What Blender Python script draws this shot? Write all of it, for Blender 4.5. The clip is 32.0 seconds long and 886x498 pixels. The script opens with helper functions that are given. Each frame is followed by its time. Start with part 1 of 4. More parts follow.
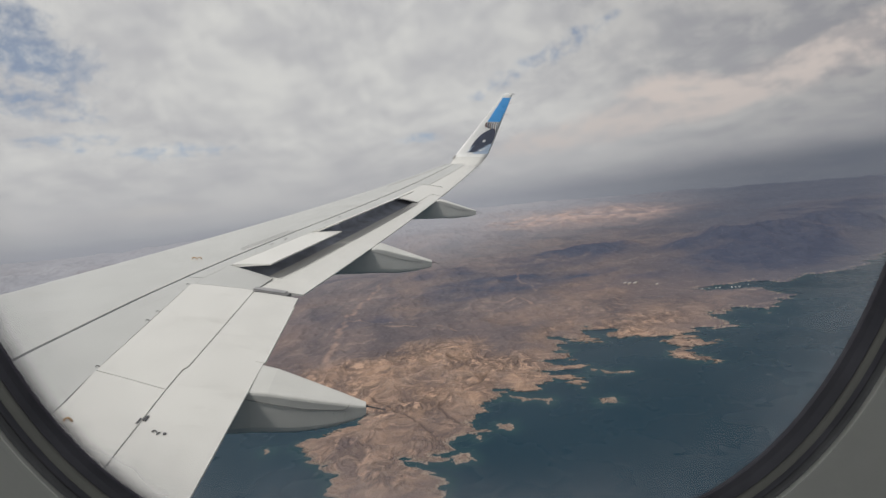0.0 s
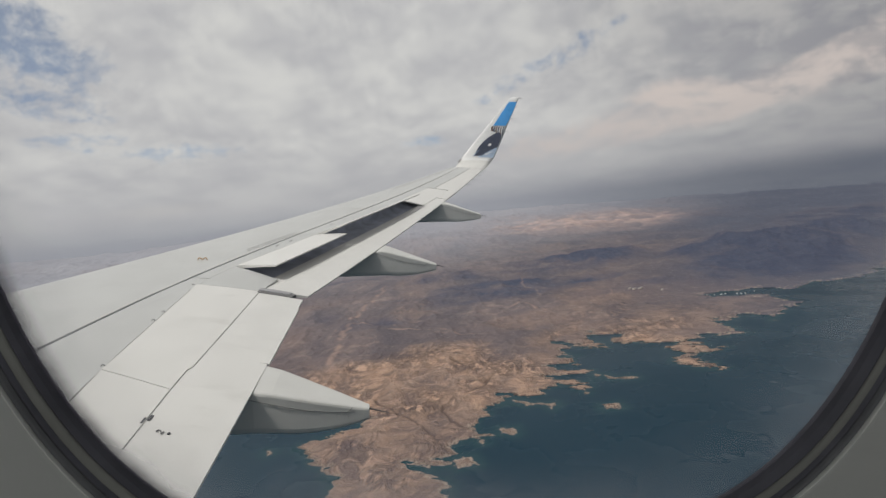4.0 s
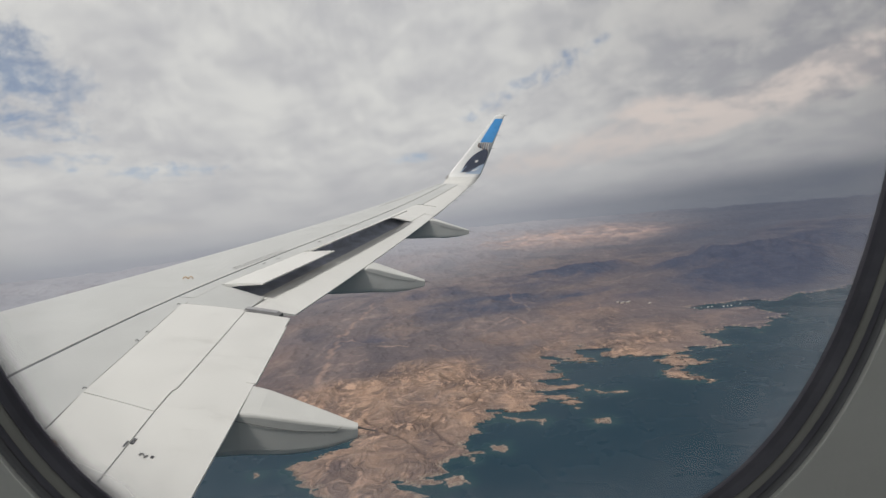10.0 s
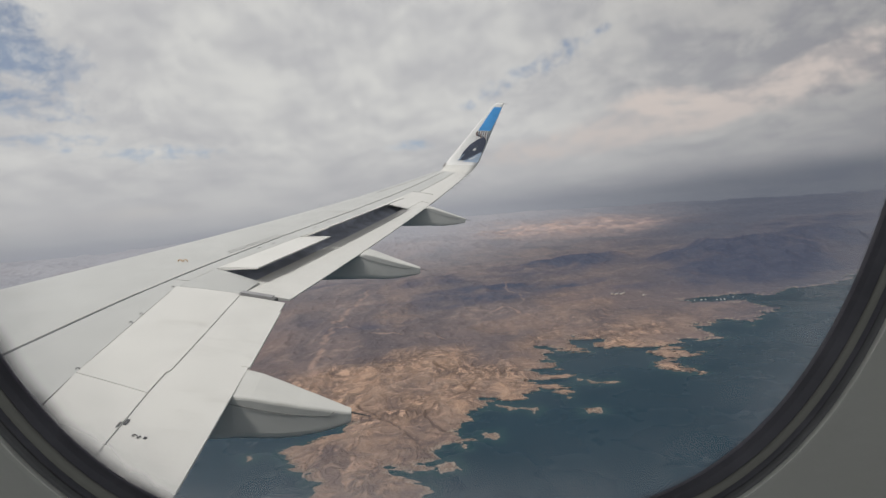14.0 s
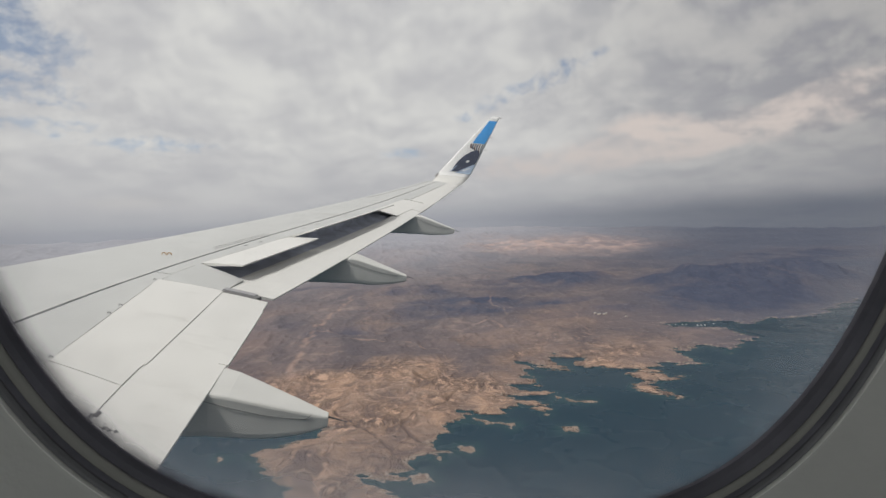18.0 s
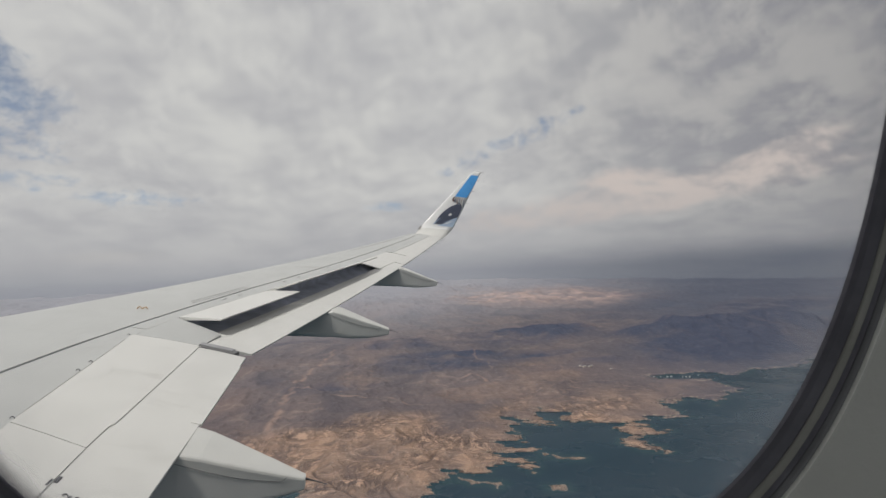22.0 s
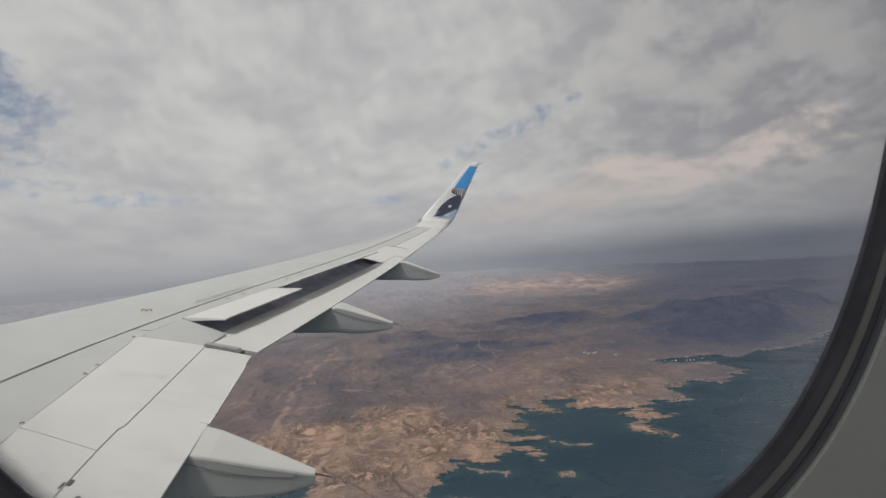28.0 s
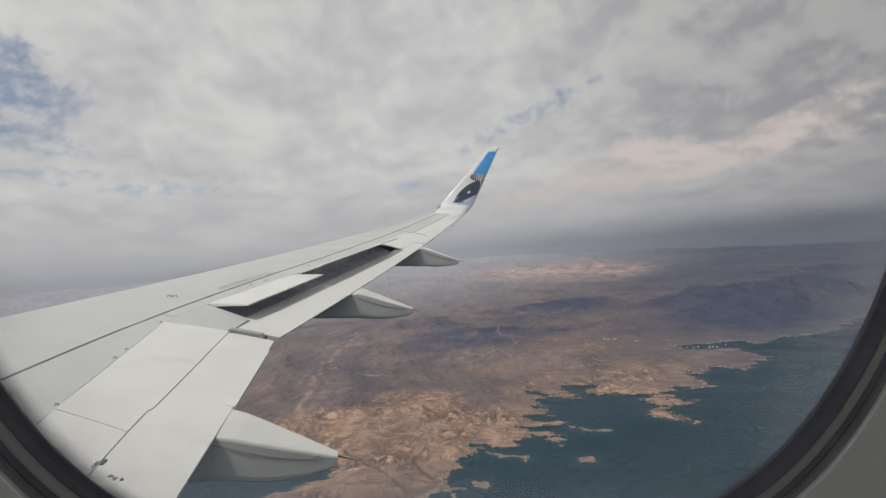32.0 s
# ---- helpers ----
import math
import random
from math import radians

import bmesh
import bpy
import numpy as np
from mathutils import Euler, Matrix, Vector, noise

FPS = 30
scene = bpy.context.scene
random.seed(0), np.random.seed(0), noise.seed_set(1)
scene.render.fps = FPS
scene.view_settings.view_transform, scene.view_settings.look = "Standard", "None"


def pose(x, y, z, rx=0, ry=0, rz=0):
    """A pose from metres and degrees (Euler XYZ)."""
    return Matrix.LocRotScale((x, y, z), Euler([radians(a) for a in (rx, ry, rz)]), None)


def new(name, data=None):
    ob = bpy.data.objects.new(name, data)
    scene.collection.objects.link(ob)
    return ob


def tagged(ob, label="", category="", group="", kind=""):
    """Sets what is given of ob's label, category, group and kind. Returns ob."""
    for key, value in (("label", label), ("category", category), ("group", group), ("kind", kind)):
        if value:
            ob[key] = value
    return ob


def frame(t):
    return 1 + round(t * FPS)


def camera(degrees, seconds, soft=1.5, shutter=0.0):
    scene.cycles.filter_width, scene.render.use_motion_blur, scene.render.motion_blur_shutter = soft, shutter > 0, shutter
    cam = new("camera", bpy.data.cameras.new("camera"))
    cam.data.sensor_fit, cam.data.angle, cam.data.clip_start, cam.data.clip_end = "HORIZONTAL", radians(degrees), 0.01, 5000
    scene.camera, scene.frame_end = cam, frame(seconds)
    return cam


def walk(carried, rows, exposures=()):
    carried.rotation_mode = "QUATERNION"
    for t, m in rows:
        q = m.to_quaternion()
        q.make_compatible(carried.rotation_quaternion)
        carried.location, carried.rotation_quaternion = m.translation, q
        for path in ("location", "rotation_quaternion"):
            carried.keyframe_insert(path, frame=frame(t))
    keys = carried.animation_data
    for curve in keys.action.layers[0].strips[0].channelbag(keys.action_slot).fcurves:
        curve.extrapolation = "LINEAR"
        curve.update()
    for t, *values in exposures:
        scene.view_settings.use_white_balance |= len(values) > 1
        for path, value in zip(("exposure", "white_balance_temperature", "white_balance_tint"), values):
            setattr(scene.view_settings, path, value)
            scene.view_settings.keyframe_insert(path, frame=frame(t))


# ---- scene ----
# World: z up, metres. The aircraft has its own axes: x aft, y out along the right wing, z up;
# the matrix CRAFT carries them into the world, banked and nose-up as it flies.
ALT = 240.0
EYE0 = Vector((0.860, 1.685, 1.095))
UP = Vector((-0.111, 0.073, 0.991)).normalized()
CRAFT = Matrix.Translation((0, 0, ALT)) @ UP.rotation_difference(Vector((0, 0, 1))).to_matrix().to_4x4() @ Matrix.Translation(-EYE0)

cam = camera(80.0, 32.0, soft=1.4)
cam.data.dof.use_dof, cam.data.dof.focus_distance, cam.data.dof.aperture_fstop = True, 14.0, 64.0
ROWS = [
    (0.0, 0.8614, 1.6837, 1.1065, -5.50, -8.30, 0.59),
    (0.5, 0.8607, 1.6834, 1.1070, -5.71, -8.51, 0.80),
    (1.0, 0.8600, 1.6831, 1.1073, -5.65, -8.49, 0.82),
    (1.5, 0.8593, 1.6828, 1.1074, -5.70, -8.55, 0.72),
    (2.0, 0.8590, 1.6821, 1.1076, -5.97, -8.47, 0.90),
    (2.5, 0.8587, 1.6814, 1.1077, -5.87, -8.24, 0.83),
    (3.0, 0.8583, 1.6811, 1.1078, -5.47, -8.12, 0.59),
    (3.5, 0.8584, 1.6813, 1.1077, -5.08, -8.11, 0.24),
    (5.5, 0.8579, 1.6823, 1.1050, -5.00, -6.48, -0.30),
    (6.0, 0.8583, 1.6821, 1.1048, -5.30, -6.04, -0.34),
    (6.5, 0.8584, 1.6822, 1.1045, -5.67, -6.18, -0.32),
    (7.0, 0.8583, 1.6823, 1.1043, -5.99, -6.61, -0.36),
    (7.5, 0.8583, 1.6824, 1.1042, -6.08, -6.63, -0.31),
    (8.0, 0.8585, 1.6828, 1.1042, -5.98, -6.11, -0.34),
    (8.5, 0.8596, 1.6821, 1.1047, -5.92, -5.88, -0.35),
    (9.0, 0.8608, 1.6813, 1.1054, -6.07, -6.14, -0.10),
    (9.5, 0.8617, 1.6802, 1.1062, -6.25, -6.50, 0.13),
    (10.0, 0.8624, 1.6791, 1.1067, -6.25, -6.20, 0.52),
    (10.5, 0.8626, 1.6799, 1.1053, -6.44, -6.48, 0.89),
    (11.0, 0.8627, 1.6808, 1.1036, -6.60, -7.26, 0.86),
    (11.5, 0.8626, 1.6814, 1.1022, -6.52, -7.86, 0.52),
    (12.0, 0.8622, 1.6818, 1.1013, -6.38, -7.81, 0.12),
    (12.5, 0.8619, 1.6822, 1.1010, -6.35, -7.64, -0.05),
    (13.0, 0.8618, 1.6826, 1.1007, -6.39, -7.54, -0.15),
    (13.5, 0.8617, 1.6830, 1.1001, -6.48, -7.36, -0.27),
    (14.0, 0.8617, 1.6834, 1.0995, -6.56, -7.47, -0.60),
    (14.5, 0.8613, 1.6837, 1.0992, -6.61, -7.44, -1.24),
    (16.5, 0.8555, 1.6839, 1.0941, -7.08, -6.33, -4.00),
    (17.0, 0.8554, 1.6845, 1.0939, -7.20, -6.22, -4.04),
    (17.5, 0.8550, 1.6848, 1.0931, -7.38, -6.34, -4.14),
    (18.0, 0.8543, 1.6850, 1.0928, -7.52, -6.34, -4.28),
    (18.5, 0.8538, 1.6848, 1.0925, -7.68, -6.23, -4.33),
    (19.0, 0.8537, 1.6852, 1.0932, -7.83, -6.55, -4.36),
    (19.5, 0.8541, 1.6856, 1.0917, -7.71, -6.16, -4.72),
    (20.0, 0.8550, 1.6860, 1.0899, -7.52, -3.93, -4.97),
    (20.5, 0.8562, 1.6868, 1.0888, -7.70, -1.88, -5.32),
    (21.0, 0.8579, 1.6878, 1.0881, -8.47, -1.09, -5.45),
    (21.5, 0.8608, 1.6878, 1.0884, -8.91, -0.39, -4.93),
    (22.0, 0.8621, 1.6872, 1.0895, -9.35, -0.51, -4.11),
    (22.5, 0.8613, 1.6870, 1.0900, -9.59, -0.95, -3.69),
    (23.0, 0.8606, 1.6869, 1.0904, -9.72, -1.39, -3.68),
    (23.5, 0.8594, 1.6873, 1.0892, -9.59, -1.62, -3.61),
    (24.0, 0.8583, 1.6875, 1.0879, -9.44, -1.75, -3.47),
    (24.5, 0.8576, 1.6879, 1.0869, -9.46, -1.99, -3.13),
    (25.0, 0.8570, 1.6884, 1.0859, -9.34, -2.04, -3.05),
    (25.5, 0.8575, 1.6884, 1.0866, -9.19, -2.06, -3.12),
    (27.5, 0.8598, 1.6886, 1.0892, -9.32, -1.32, -2.32),
    (28.0, 0.8605, 1.6883, 1.0899, -9.27, -1.38, -2.16),
    (28.5, 0.8596, 1.6883, 1.0888, -9.15, -1.58, -2.14),
    (29.0, 0.8584, 1.6880, 1.0881, -8.97, -2.06, -2.19),
    (29.5, 0.8576, 1.6879, 1.0877, -8.80, -2.59, -2.32),
    (30.0, 0.8570, 1.6873, 1.0883, -8.51, -2.87, -2.72),
    (30.5, 0.8568, 1.6872, 1.0888, -8.40, -2.99, -2.65),
    (31.0, 0.8569, 1.6874, 1.0891, -8.16, -3.05, -2.41),
    (31.5, 0.8577, 1.6879, 1.0891, -7.58, -3.03, -2.05),
    (32.0, 0.8585, 1.6881, 1.0888, -7.21, -2.95, -1.88),
]
EXPO = [(0.0, -0.16), (6.0, -0.18), (8.0, -0.14), (11.0, -0.07), (13.0, -0.06), (14.0, -0.13), (17.0, -0.09), (19.0, -0.02), (20.0, 0.02), (21.0, -0.24), (22.0, -0.22), (24.0, -0.24), (25.0, -0.23), (28.0, -0.31), (29.0, -0.20), (30.0, -0.12), (31.0, -0.10), (32.0, -0.17)]
LAMP = 4.5

walk(cam, [(t, CRAFT @ pose(x, y, z, 90 + pitch, roll, yaw)) for t, x, y, z, yaw, pitch, roll in ROWS], EXPO)

# ---- world and sun ----
SUN_EL, SUN_AZ = 60.0, 232.0       # compass: degrees clockwise from +y


def sun_way():
    e, a = radians(SUN_EL), radians(SUN_AZ)
    return Vector((math.sin(a) * math.cos(e), math.cos(a) * math.cos(e), math.sin(e)))


sun = new("sun", bpy.data.lights.new("sun", "SUN"))
sun.data.energy, sun.data.angle, sun.data.color = 2.45, radians(10), (1.0, 0.97, 0.92)
sun.matrix_world = Matrix.Translation((0, 0, 900)) @ sun_way().to_track_quat("Z", "Y").to_matrix().to_4x4()


class Nodes:
    """Short hand for node trees."""

    def __init__(self, tree):
        self.t = tree
        tree.nodes.clear()

    def add(self, kind, **inputs):
        n = self.t.nodes.new(kind)
        for k, val in inputs.items():
            self.put(n, k, val)
        return n

    def put(self, n, key, val):
        sock = n.inputs[int(key[1:])] if key[0] == "i" and key[1:].isdigit() else n.inputs[key.replace("_", " ")]
        if isinstance(val, bpy.types.NodeSocket):
            self.t.links.new(val, sock)
        else:
            sock.default_value = val

    def math(self, op, a, b=0.0, clamp=False):
        n = self.t.nodes.new("ShaderNodeMath")
        n.operation, n.use_clamp = op, clamp
        self.put(n, "i0", a), self.put(n, "i1", b)
        return n.outputs[0]

    def vec(self, op, a, b=(0, 0, 0)):
        n = self.t.nodes.new("ShaderNodeVectorMath")
        n.operation = op
        self.put(n, "i0", a), self.put(n, "i1", b)
        return n.outputs["Value"] if op in ("DOT_PRODUCT", "LENGTH", "DISTANCE") else n.outputs[0]

    def noise(self, vec, scale, detail=4.0, rough=0.55, warp=0.0):
        n = self.add("ShaderNodeTexNoise", Vector=vec, Scale=scale, Detail=detail, Roughness=rough, Distortion=warp)
        return n.outputs["Fac"]

    def span(self, v, a, b, c=0.0, d=1.0):
        n = self.t.nodes.new("ShaderNodeMapRange")
        n.interpolation_type = "SMOOTHSTEP"
        for i, q in enumerate((v, a, b, c, d)):
            self.put(n, "i%d" % i, q)
        return n.outputs[0]

    def mix(self, fac, a, b, mode="MIX"):
        n = self.t.nodes.new("ShaderNodeMix")
        n.data_type, n.blend_type = "RGBA", mode
        for k, q in ((0, fac), (6, a), (7, b)):
            if isinstance(q, bpy.types.NodeSocket):
                self.t.links.new(q, n.inputs[k])
            elif k:
                n.inputs[k].default_value = (*q, 1)
            else:
                n.inputs[k].default_value = q
        return n.outputs[2]


def way(az, el):
    a, e = radians(az), radians(el)
    return (math.sin(a) * math.cos(e), math.cos(a) * math.cos(e), math.sin(e))


def make_world():
    world = bpy.data.worlds.new("sky")
    world.use_nodes = True
    scene.world = world
    n = Nodes(world.node_tree)
    d = n.add("ShaderNodeTexCoord").outputs["Generated"]
    sky = n.add("ShaderNodeTexSky")
    sky.sky_type, sky.sun_disc = "NISHITA", False
    sky.sun_elevation, sky.sun_rotation, sky.altitude = radians(SUN_EL), radians(SUN_AZ), 2500
    blue = n.mix(1.0, sky.outputs[0], (0.100, 0.100, 0.098), "MULTIPLY")
    sep = n.add("ShaderNodeSeparateXYZ", Vector=d)
    az = n.math("MULTIPLY", n.math("ARCTAN2", sep.outputs[0], sep.outputs[1]), 57.2958)
    el = n.math("MULTIPLY", n.math("ARCSINE", sep.outputs[2]), 57.2958)

    def patch(a, e, wide, high, lean=0.0):
        """1 in the middle of a stretch of sky, falling off over so many degrees."""
        u = n.math("DIVIDE", n.math("SUBTRACT", az, a), wide)
        v = n.math("DIVIDE", n.math("SUBTRACT", n.math("SUBTRACT", el, e), n.math("MULTIPLY", n.math("SUBTRACT", az, a), lean)), high)
        r = n.math("ADD", n.math("MULTIPLY", u, u), n.math("MULTIPLY", v, v))
        return n.math("DIVIDE", 1.0, n.math("ADD", 1.0, n.math("MULTIPLY", r, r)))

    # the deck's lumps: flat towards the horizon, rounder overhead
    rise = n.math("MULTIPLY", n.math("LOGARITHM", n.math("ADD", n.math("MAXIMUM", el, -4.0), 12.0), math.e), 34.0)
    deck = n.add("ShaderNodeCombineXYZ", X=n.math("DIVIDE", az, 18.0), Y=n.math("DIVIDE", rise, 18.0), Z=0.0).outputs[0]
    shift = n.add("ShaderNodeTexNoise", Vector=deck, Scale=1.6, Detail=3.0).outputs["Color"]
    deck = n.vec("ADD", deck, n.vec("MULTIPLY", n.vec("SUBTRACT", shift, (0.5, 0.5, 0.5)), (0.30, 0.22, 0.0)))
    big = n.noise(deck, 0.8, 2.0, 0.5)
    mid = n.noise(deck, 2.0, 6.0, 0.52)
    fine = n.noise(deck, 5.5, 6.0, 0.58)
    # the upper side of each lump, towards the light, is paler
    lit = n.noise(n.vec("ADD", deck, (0.02, 0.06, 0.0)), 2.0, 6.0, 0.52)
    relief = n.math("MULTIPLY", n.math("SUBTRACT", mid, lit), 0.9)
    lump = n.math("ADD", n.math("ADD", n.math("MULTIPLY", mid, 0.70), n.math("MULTIPLY", fine, 0.30)), relief)
    tone = n.math("ADD", n.math("MULTIPLY", big, 0.45), n.math("MULTIPLY", lump, 0.66))
    cloud = n.mix(n.span(tone, 0.35, 0.75), (0.505, 0.506, 0.524), (0.72, 0.717, 0.695))
    # heavier, darker cloud towards the tail side
    aft = n.span(n.vec("DOT_PRODUCT", d, way(64, 15)), 0.62, 0.97)
    cloud = n.mix(n.math("MULTIPLY", aft, 0.90), cloud, n.mix(n.span(lump, 0.36, 0.64), (0.305, 0.307, 0.332), (0.455, 0.446, 0.442)))
    cloud = n.mix(n.math("MULTIPLY", n.span(az, 36.0, 56.0), 0.45), cloud, n.mix(n.span(lump, 0.36, 0.64), (0.20, 0.205, 0.228), (0.29, 0.287, 0.294)))
    # sunlit shoulders of the low cloud bank
    bank = n.math("MAXIMUM", patch(29, 6.5, 17, 1.7, 0.085), n.math("MULTIPLY", patch(29, 8.3, 4.0, 1.5, 0.0), 0.9))
    bank = n.math("MAXIMUM", bank, n.math("MULTIPLY", patch(42.5, 9.0, 4.5, 1.7, 0.25), 0.9))
    shoulder = n.span(n.math("ADD", n.math("MULTIPLY", mid, 0.4), n.math("ADD", n.math("MULTIPLY", fine, 0.6), relief)), 0.36, 0.60)
    edge = n.span(n.math("ADD", bank, n.math("MULTIPLY", n.math("SUBTRACT", fine, 0.5), 1.2)), 0.15, 0.85)
    cloud = n.mix(n.math("MULTIPLY", n.math("MULTIPLY", edge, n.span(bank, 0.05, 0.5)), n.math("ADD", n.math("MULTIPLY", shoulder, 0.5), 0.32)), cloud, (0.68, 0.598, 0.555))
    # gaps of blue
    gaps = None
    for a, e, wide, high, lean, amount in ((-31.5, 13.0, 6.0, 1.6, -0.22, 0.80), (-33, 18.6, 7.0, 3.2, -0.45, 1.25), (-44, 19, 9, 7, 0, 1.2), (-21, 8.4, 7.0, 1.2, -0.05, 0.62), (-29, 9.6, 5.0, 1.0, 0.0, 0.6), (3.6, 7.5, 3.0, 0.75, 0, 0.72), (23.6, 15.7, 2.0, 0.7, 0.25, 0.85), (17.5, 13.5, 8.5, 1.3, 0.34, 0.70), (10.8, 11.0, 2.2, 0.6, 0.3, 0.75)):
        at = n.math("MULTIPLY", patch(a, e, wide, high, lean), amount)
        gaps = at if gaps is None else n.math("MAXIMUM", gaps, at)
    torn = n.math("ADD", n.math("MULTIPLY", n.noise(deck, 10.0, 6.0, 0.62), 0.7), n.math("MULTIPLY", fine, 0.3))
    ragged = n.span(n.math("ADD", gaps, n.math("MULTIPLY", n.math("SUBTRACT", 0.5, torn), 3.2)), 0.34, 1.40, 0.0, 0.72)
    cloud = n.mix(n.math("MULTIPLY", ragged, n.span(gaps, 0.12, 0.5), True), cloud, blue)
    # layered haze under the deck, thicker and darker towards the tail
    layer = n.noise(n.vec("MULTIPLY", d, (1.2, 1.2, 16.0)), 2.2, 3.0, 0.5)
    low = n.span(n.math("ADD", sep.outputs[2], n.math("MULTIPLY", n.math("SUBTRACT", layer, 0.5), 0.05)), 0.150, -0.005)
    veil = n.mix(n.span(sep.outputs[0], 0.08, 0.66), (0.325, 0.338, 0.380), (0.128, 0.144, 0.182))
    veil = n.mix(n.span(sep.outputs[2], -0.006, 0.048), veil, n.mix(n.span(sep.outputs[0], 0.10, 0.82), (0.44, 0.443, 0.464), (0.330, 0.333, 0.350)))
    cloud = n.mix(n.math("MULTIPLY", low, 0.9), cloud, veil)
    cloud = n.mix(n.math("MULTIPLY", patch(-23, 3.0, 3.5, 0.5), 0.35), cloud, (0.56, 0.545, 0.53))
    out = n.add("ShaderNodeBackground", Color=cloud, Strength=1.0)
    n.t.links.new(out.outputs[0], n.add("ShaderNodeOutputWorld").inputs[0])


make_world()

# ---- materials ----
# the window: its plane, middle, half width, half height and roundness
WY, WX, WZ, WA, WB, WN = 1.7990, 0.8783, 1.2248, 0.11668, 0.20948, 3.08


def material(name, colour, rough=0.5, metal=0.0, grain=None, amount=0.15, stain=None, stain_colour=(0.1, 0.1, 0.1), bump=0.0, bump_scale=200.0, coat=0.0):
    """A painted or moulded surface: two scales of variation, optional stain and fine relief."""
    m = bpy.data.materials.new(name)
    m.use_nodes = True
    n = Nodes(m.node_tree)
    at = n.add("ShaderNodeTexCoord").outputs["Object"]
    col = colour
    base = None
    if grain:
        g = n.noise(at, grain, 5.0, 0.6)
        base = n.mix(n.span(g, 0.3, 0.7), tuple(c * (1 - amount) for c in colour), tuple(min(1, c * (1 + amount * 0.6)) for c in colour))
    if stain:
        s = n.span(n.noise(n.vec("MULTIPLY", at, (0.35, 1, 1)), stain, 6.0, 0.65), 0.56, 0.78)
        base = n.mix(n.math("MULTIPLY", s, 0.5), base if base is not None else colour, stain_colour)
    p = n.add("ShaderNodeBsdfPrincipled", Roughness=rough, Metallic=metal)
    if base is None:
        p.inputs["Base Color"].default_value = (*colour, 1)
    else:
        n.put(p, "Base Color", base)
        n.put(p, "Roughness", n.span(n.noise(at, (grain or 5) * 1.7, 4.0), 0.2, 0.8, rough * 0.85, min(1, rough * 1.2)))
    p.inputs["Coat Weight"].default_value = coat
    if bump:
        b = n.add("ShaderNodeBump", Strength=bump, Distance=0.002, Height=n.noise(at, bump_scale, 3.0))
        n.put(p, "Normal", b.outputs[0])
    n.t.links.new(p.outputs[0], n.add("ShaderNodeOutputMaterial").inputs[0])
    return m


WING_GREY = material("wing_paint_grey", (0.505, 0.512, 0.500), 0.42, grain=2.2, amount=0.05, stain=3.0, stain_colour=(0.40, 0.39, 0.37), bump=0.05, bump_scale=6)
PANEL_GREY = material("control_surface_paint", (0.665, 0.66, 0.632), 0.40, grain=3.0, amount=0.04, stain=4.0, stain_colour=(0.45, 0.44, 0.41), bump=0.04, bump_scale=6)
FAIRING_GREY = material("fairing_paint", (0.60, 0.60, 0.575), 0.40, grain=5.0, amount=0.05, stain=5.0, stain_colour=(0.42, 0.41, 0.38))
BAY = material("spoiler_bay_primer", (0.40, 0.43, 0.52), 0.6, grain=5.0, amount=0.25, stain=7.0, stain_colour=(0.06, 0.055, 0.05))
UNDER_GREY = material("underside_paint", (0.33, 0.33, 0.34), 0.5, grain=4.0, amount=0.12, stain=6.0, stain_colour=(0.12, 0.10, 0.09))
DARK_GAP = material("dark_sealant", (0.045, 0.045, 0.05), 0.7, grain=9.0, amount=0.3)
SEAL = material("grey_rubber_seal", (0.16, 0.16, 0.16), 0.6, grain=12.0, amount=0.2)
WHITE = material("winglet_white_paint", (0.80, 0.80, 0.79), 0.30, grain=3.0, amount=0.03, coat=0.3)
BLUE = material("winglet_blue_paint", (0.070, 0.360, 0.800), 0.30, grain=4.0, amount=0.08, coat=0.3)
NAVY = material("winglet_navy_paint", (0.052, 0.064, 0.105), 0.32, grain=4.0, amount=0.15, coat=0.3)
PALE_BLUE = material("winglet_pale_blue_paint", (0.42, 0.52, 0.66), 0.32, grain=4.0, amount=0.08)
BROWN = material("winglet_brown_paint", (0.13, 0.075, 0.06), 0.35, grain=4.0, amount=0.12)
FADED_INK = material("faded_stencil_grey", (0.34, 0.34, 0.335), 0.6, grain=20.0, amount=0.2)
BLACK_INK = material("stencil_black", (0.06, 0.06, 0.065), 0.6, grain=20.0, amount=0.2)
ORANGE = material("orange_fitting_paint", (0.52, 0.30, 0.10), 0.5, grain=30.0, amount=0.2)
RIVET = material("rivet_grey", (0.47, 0.465, 0.45), 0.6, grain=30.0, amount=0.1)
RUST = material("rust_stain", (0.30, 0.20, 0.17), 0.7, grain=12.0, amount=0.3)
STEEL = material("bare_steel", (0.35, 0.34, 0.33), 0.35, metal=0.9, grain=30.0, amount=0.2)
GASKET = material("dark_window_gasket", (0.090, 0.088, 0.104), 0.75, grain=40.0, amount=0.25, bump=0.1)
OUTER_SEAL = material("dark_grey_outer_seal", (0.15, 0.15, 0.155), 0.7, grain=40.0, amount=0.15, bump=0.1)
RETAINER = material("olive_grey_window_ring", (0.225, 0.222, 0.198), 0.6, grain=30.0, amount=0.10, bump=0.1)
# the wall lip's edge highlight, painted as a pale colour
LIP_LIGHT = material("lit_lip_pale", (0.78, 0.78, 0.73), 0.55, grain=25.0, amount=0.05, bump=0.08)
CABIN = material("cabin_wall_plastic", (0.46, 0.46, 0.425), 0.6, grain=14.0, amount=0.05, stain=9.0, stain_colour=(0.39, 0.38, 0.35), bump=0.15, bump_scale=500)
CARPET = material("cabin_carpet", (0.10, 0.11, 0.14), 0.9, grain=60.0, amount=0.3)
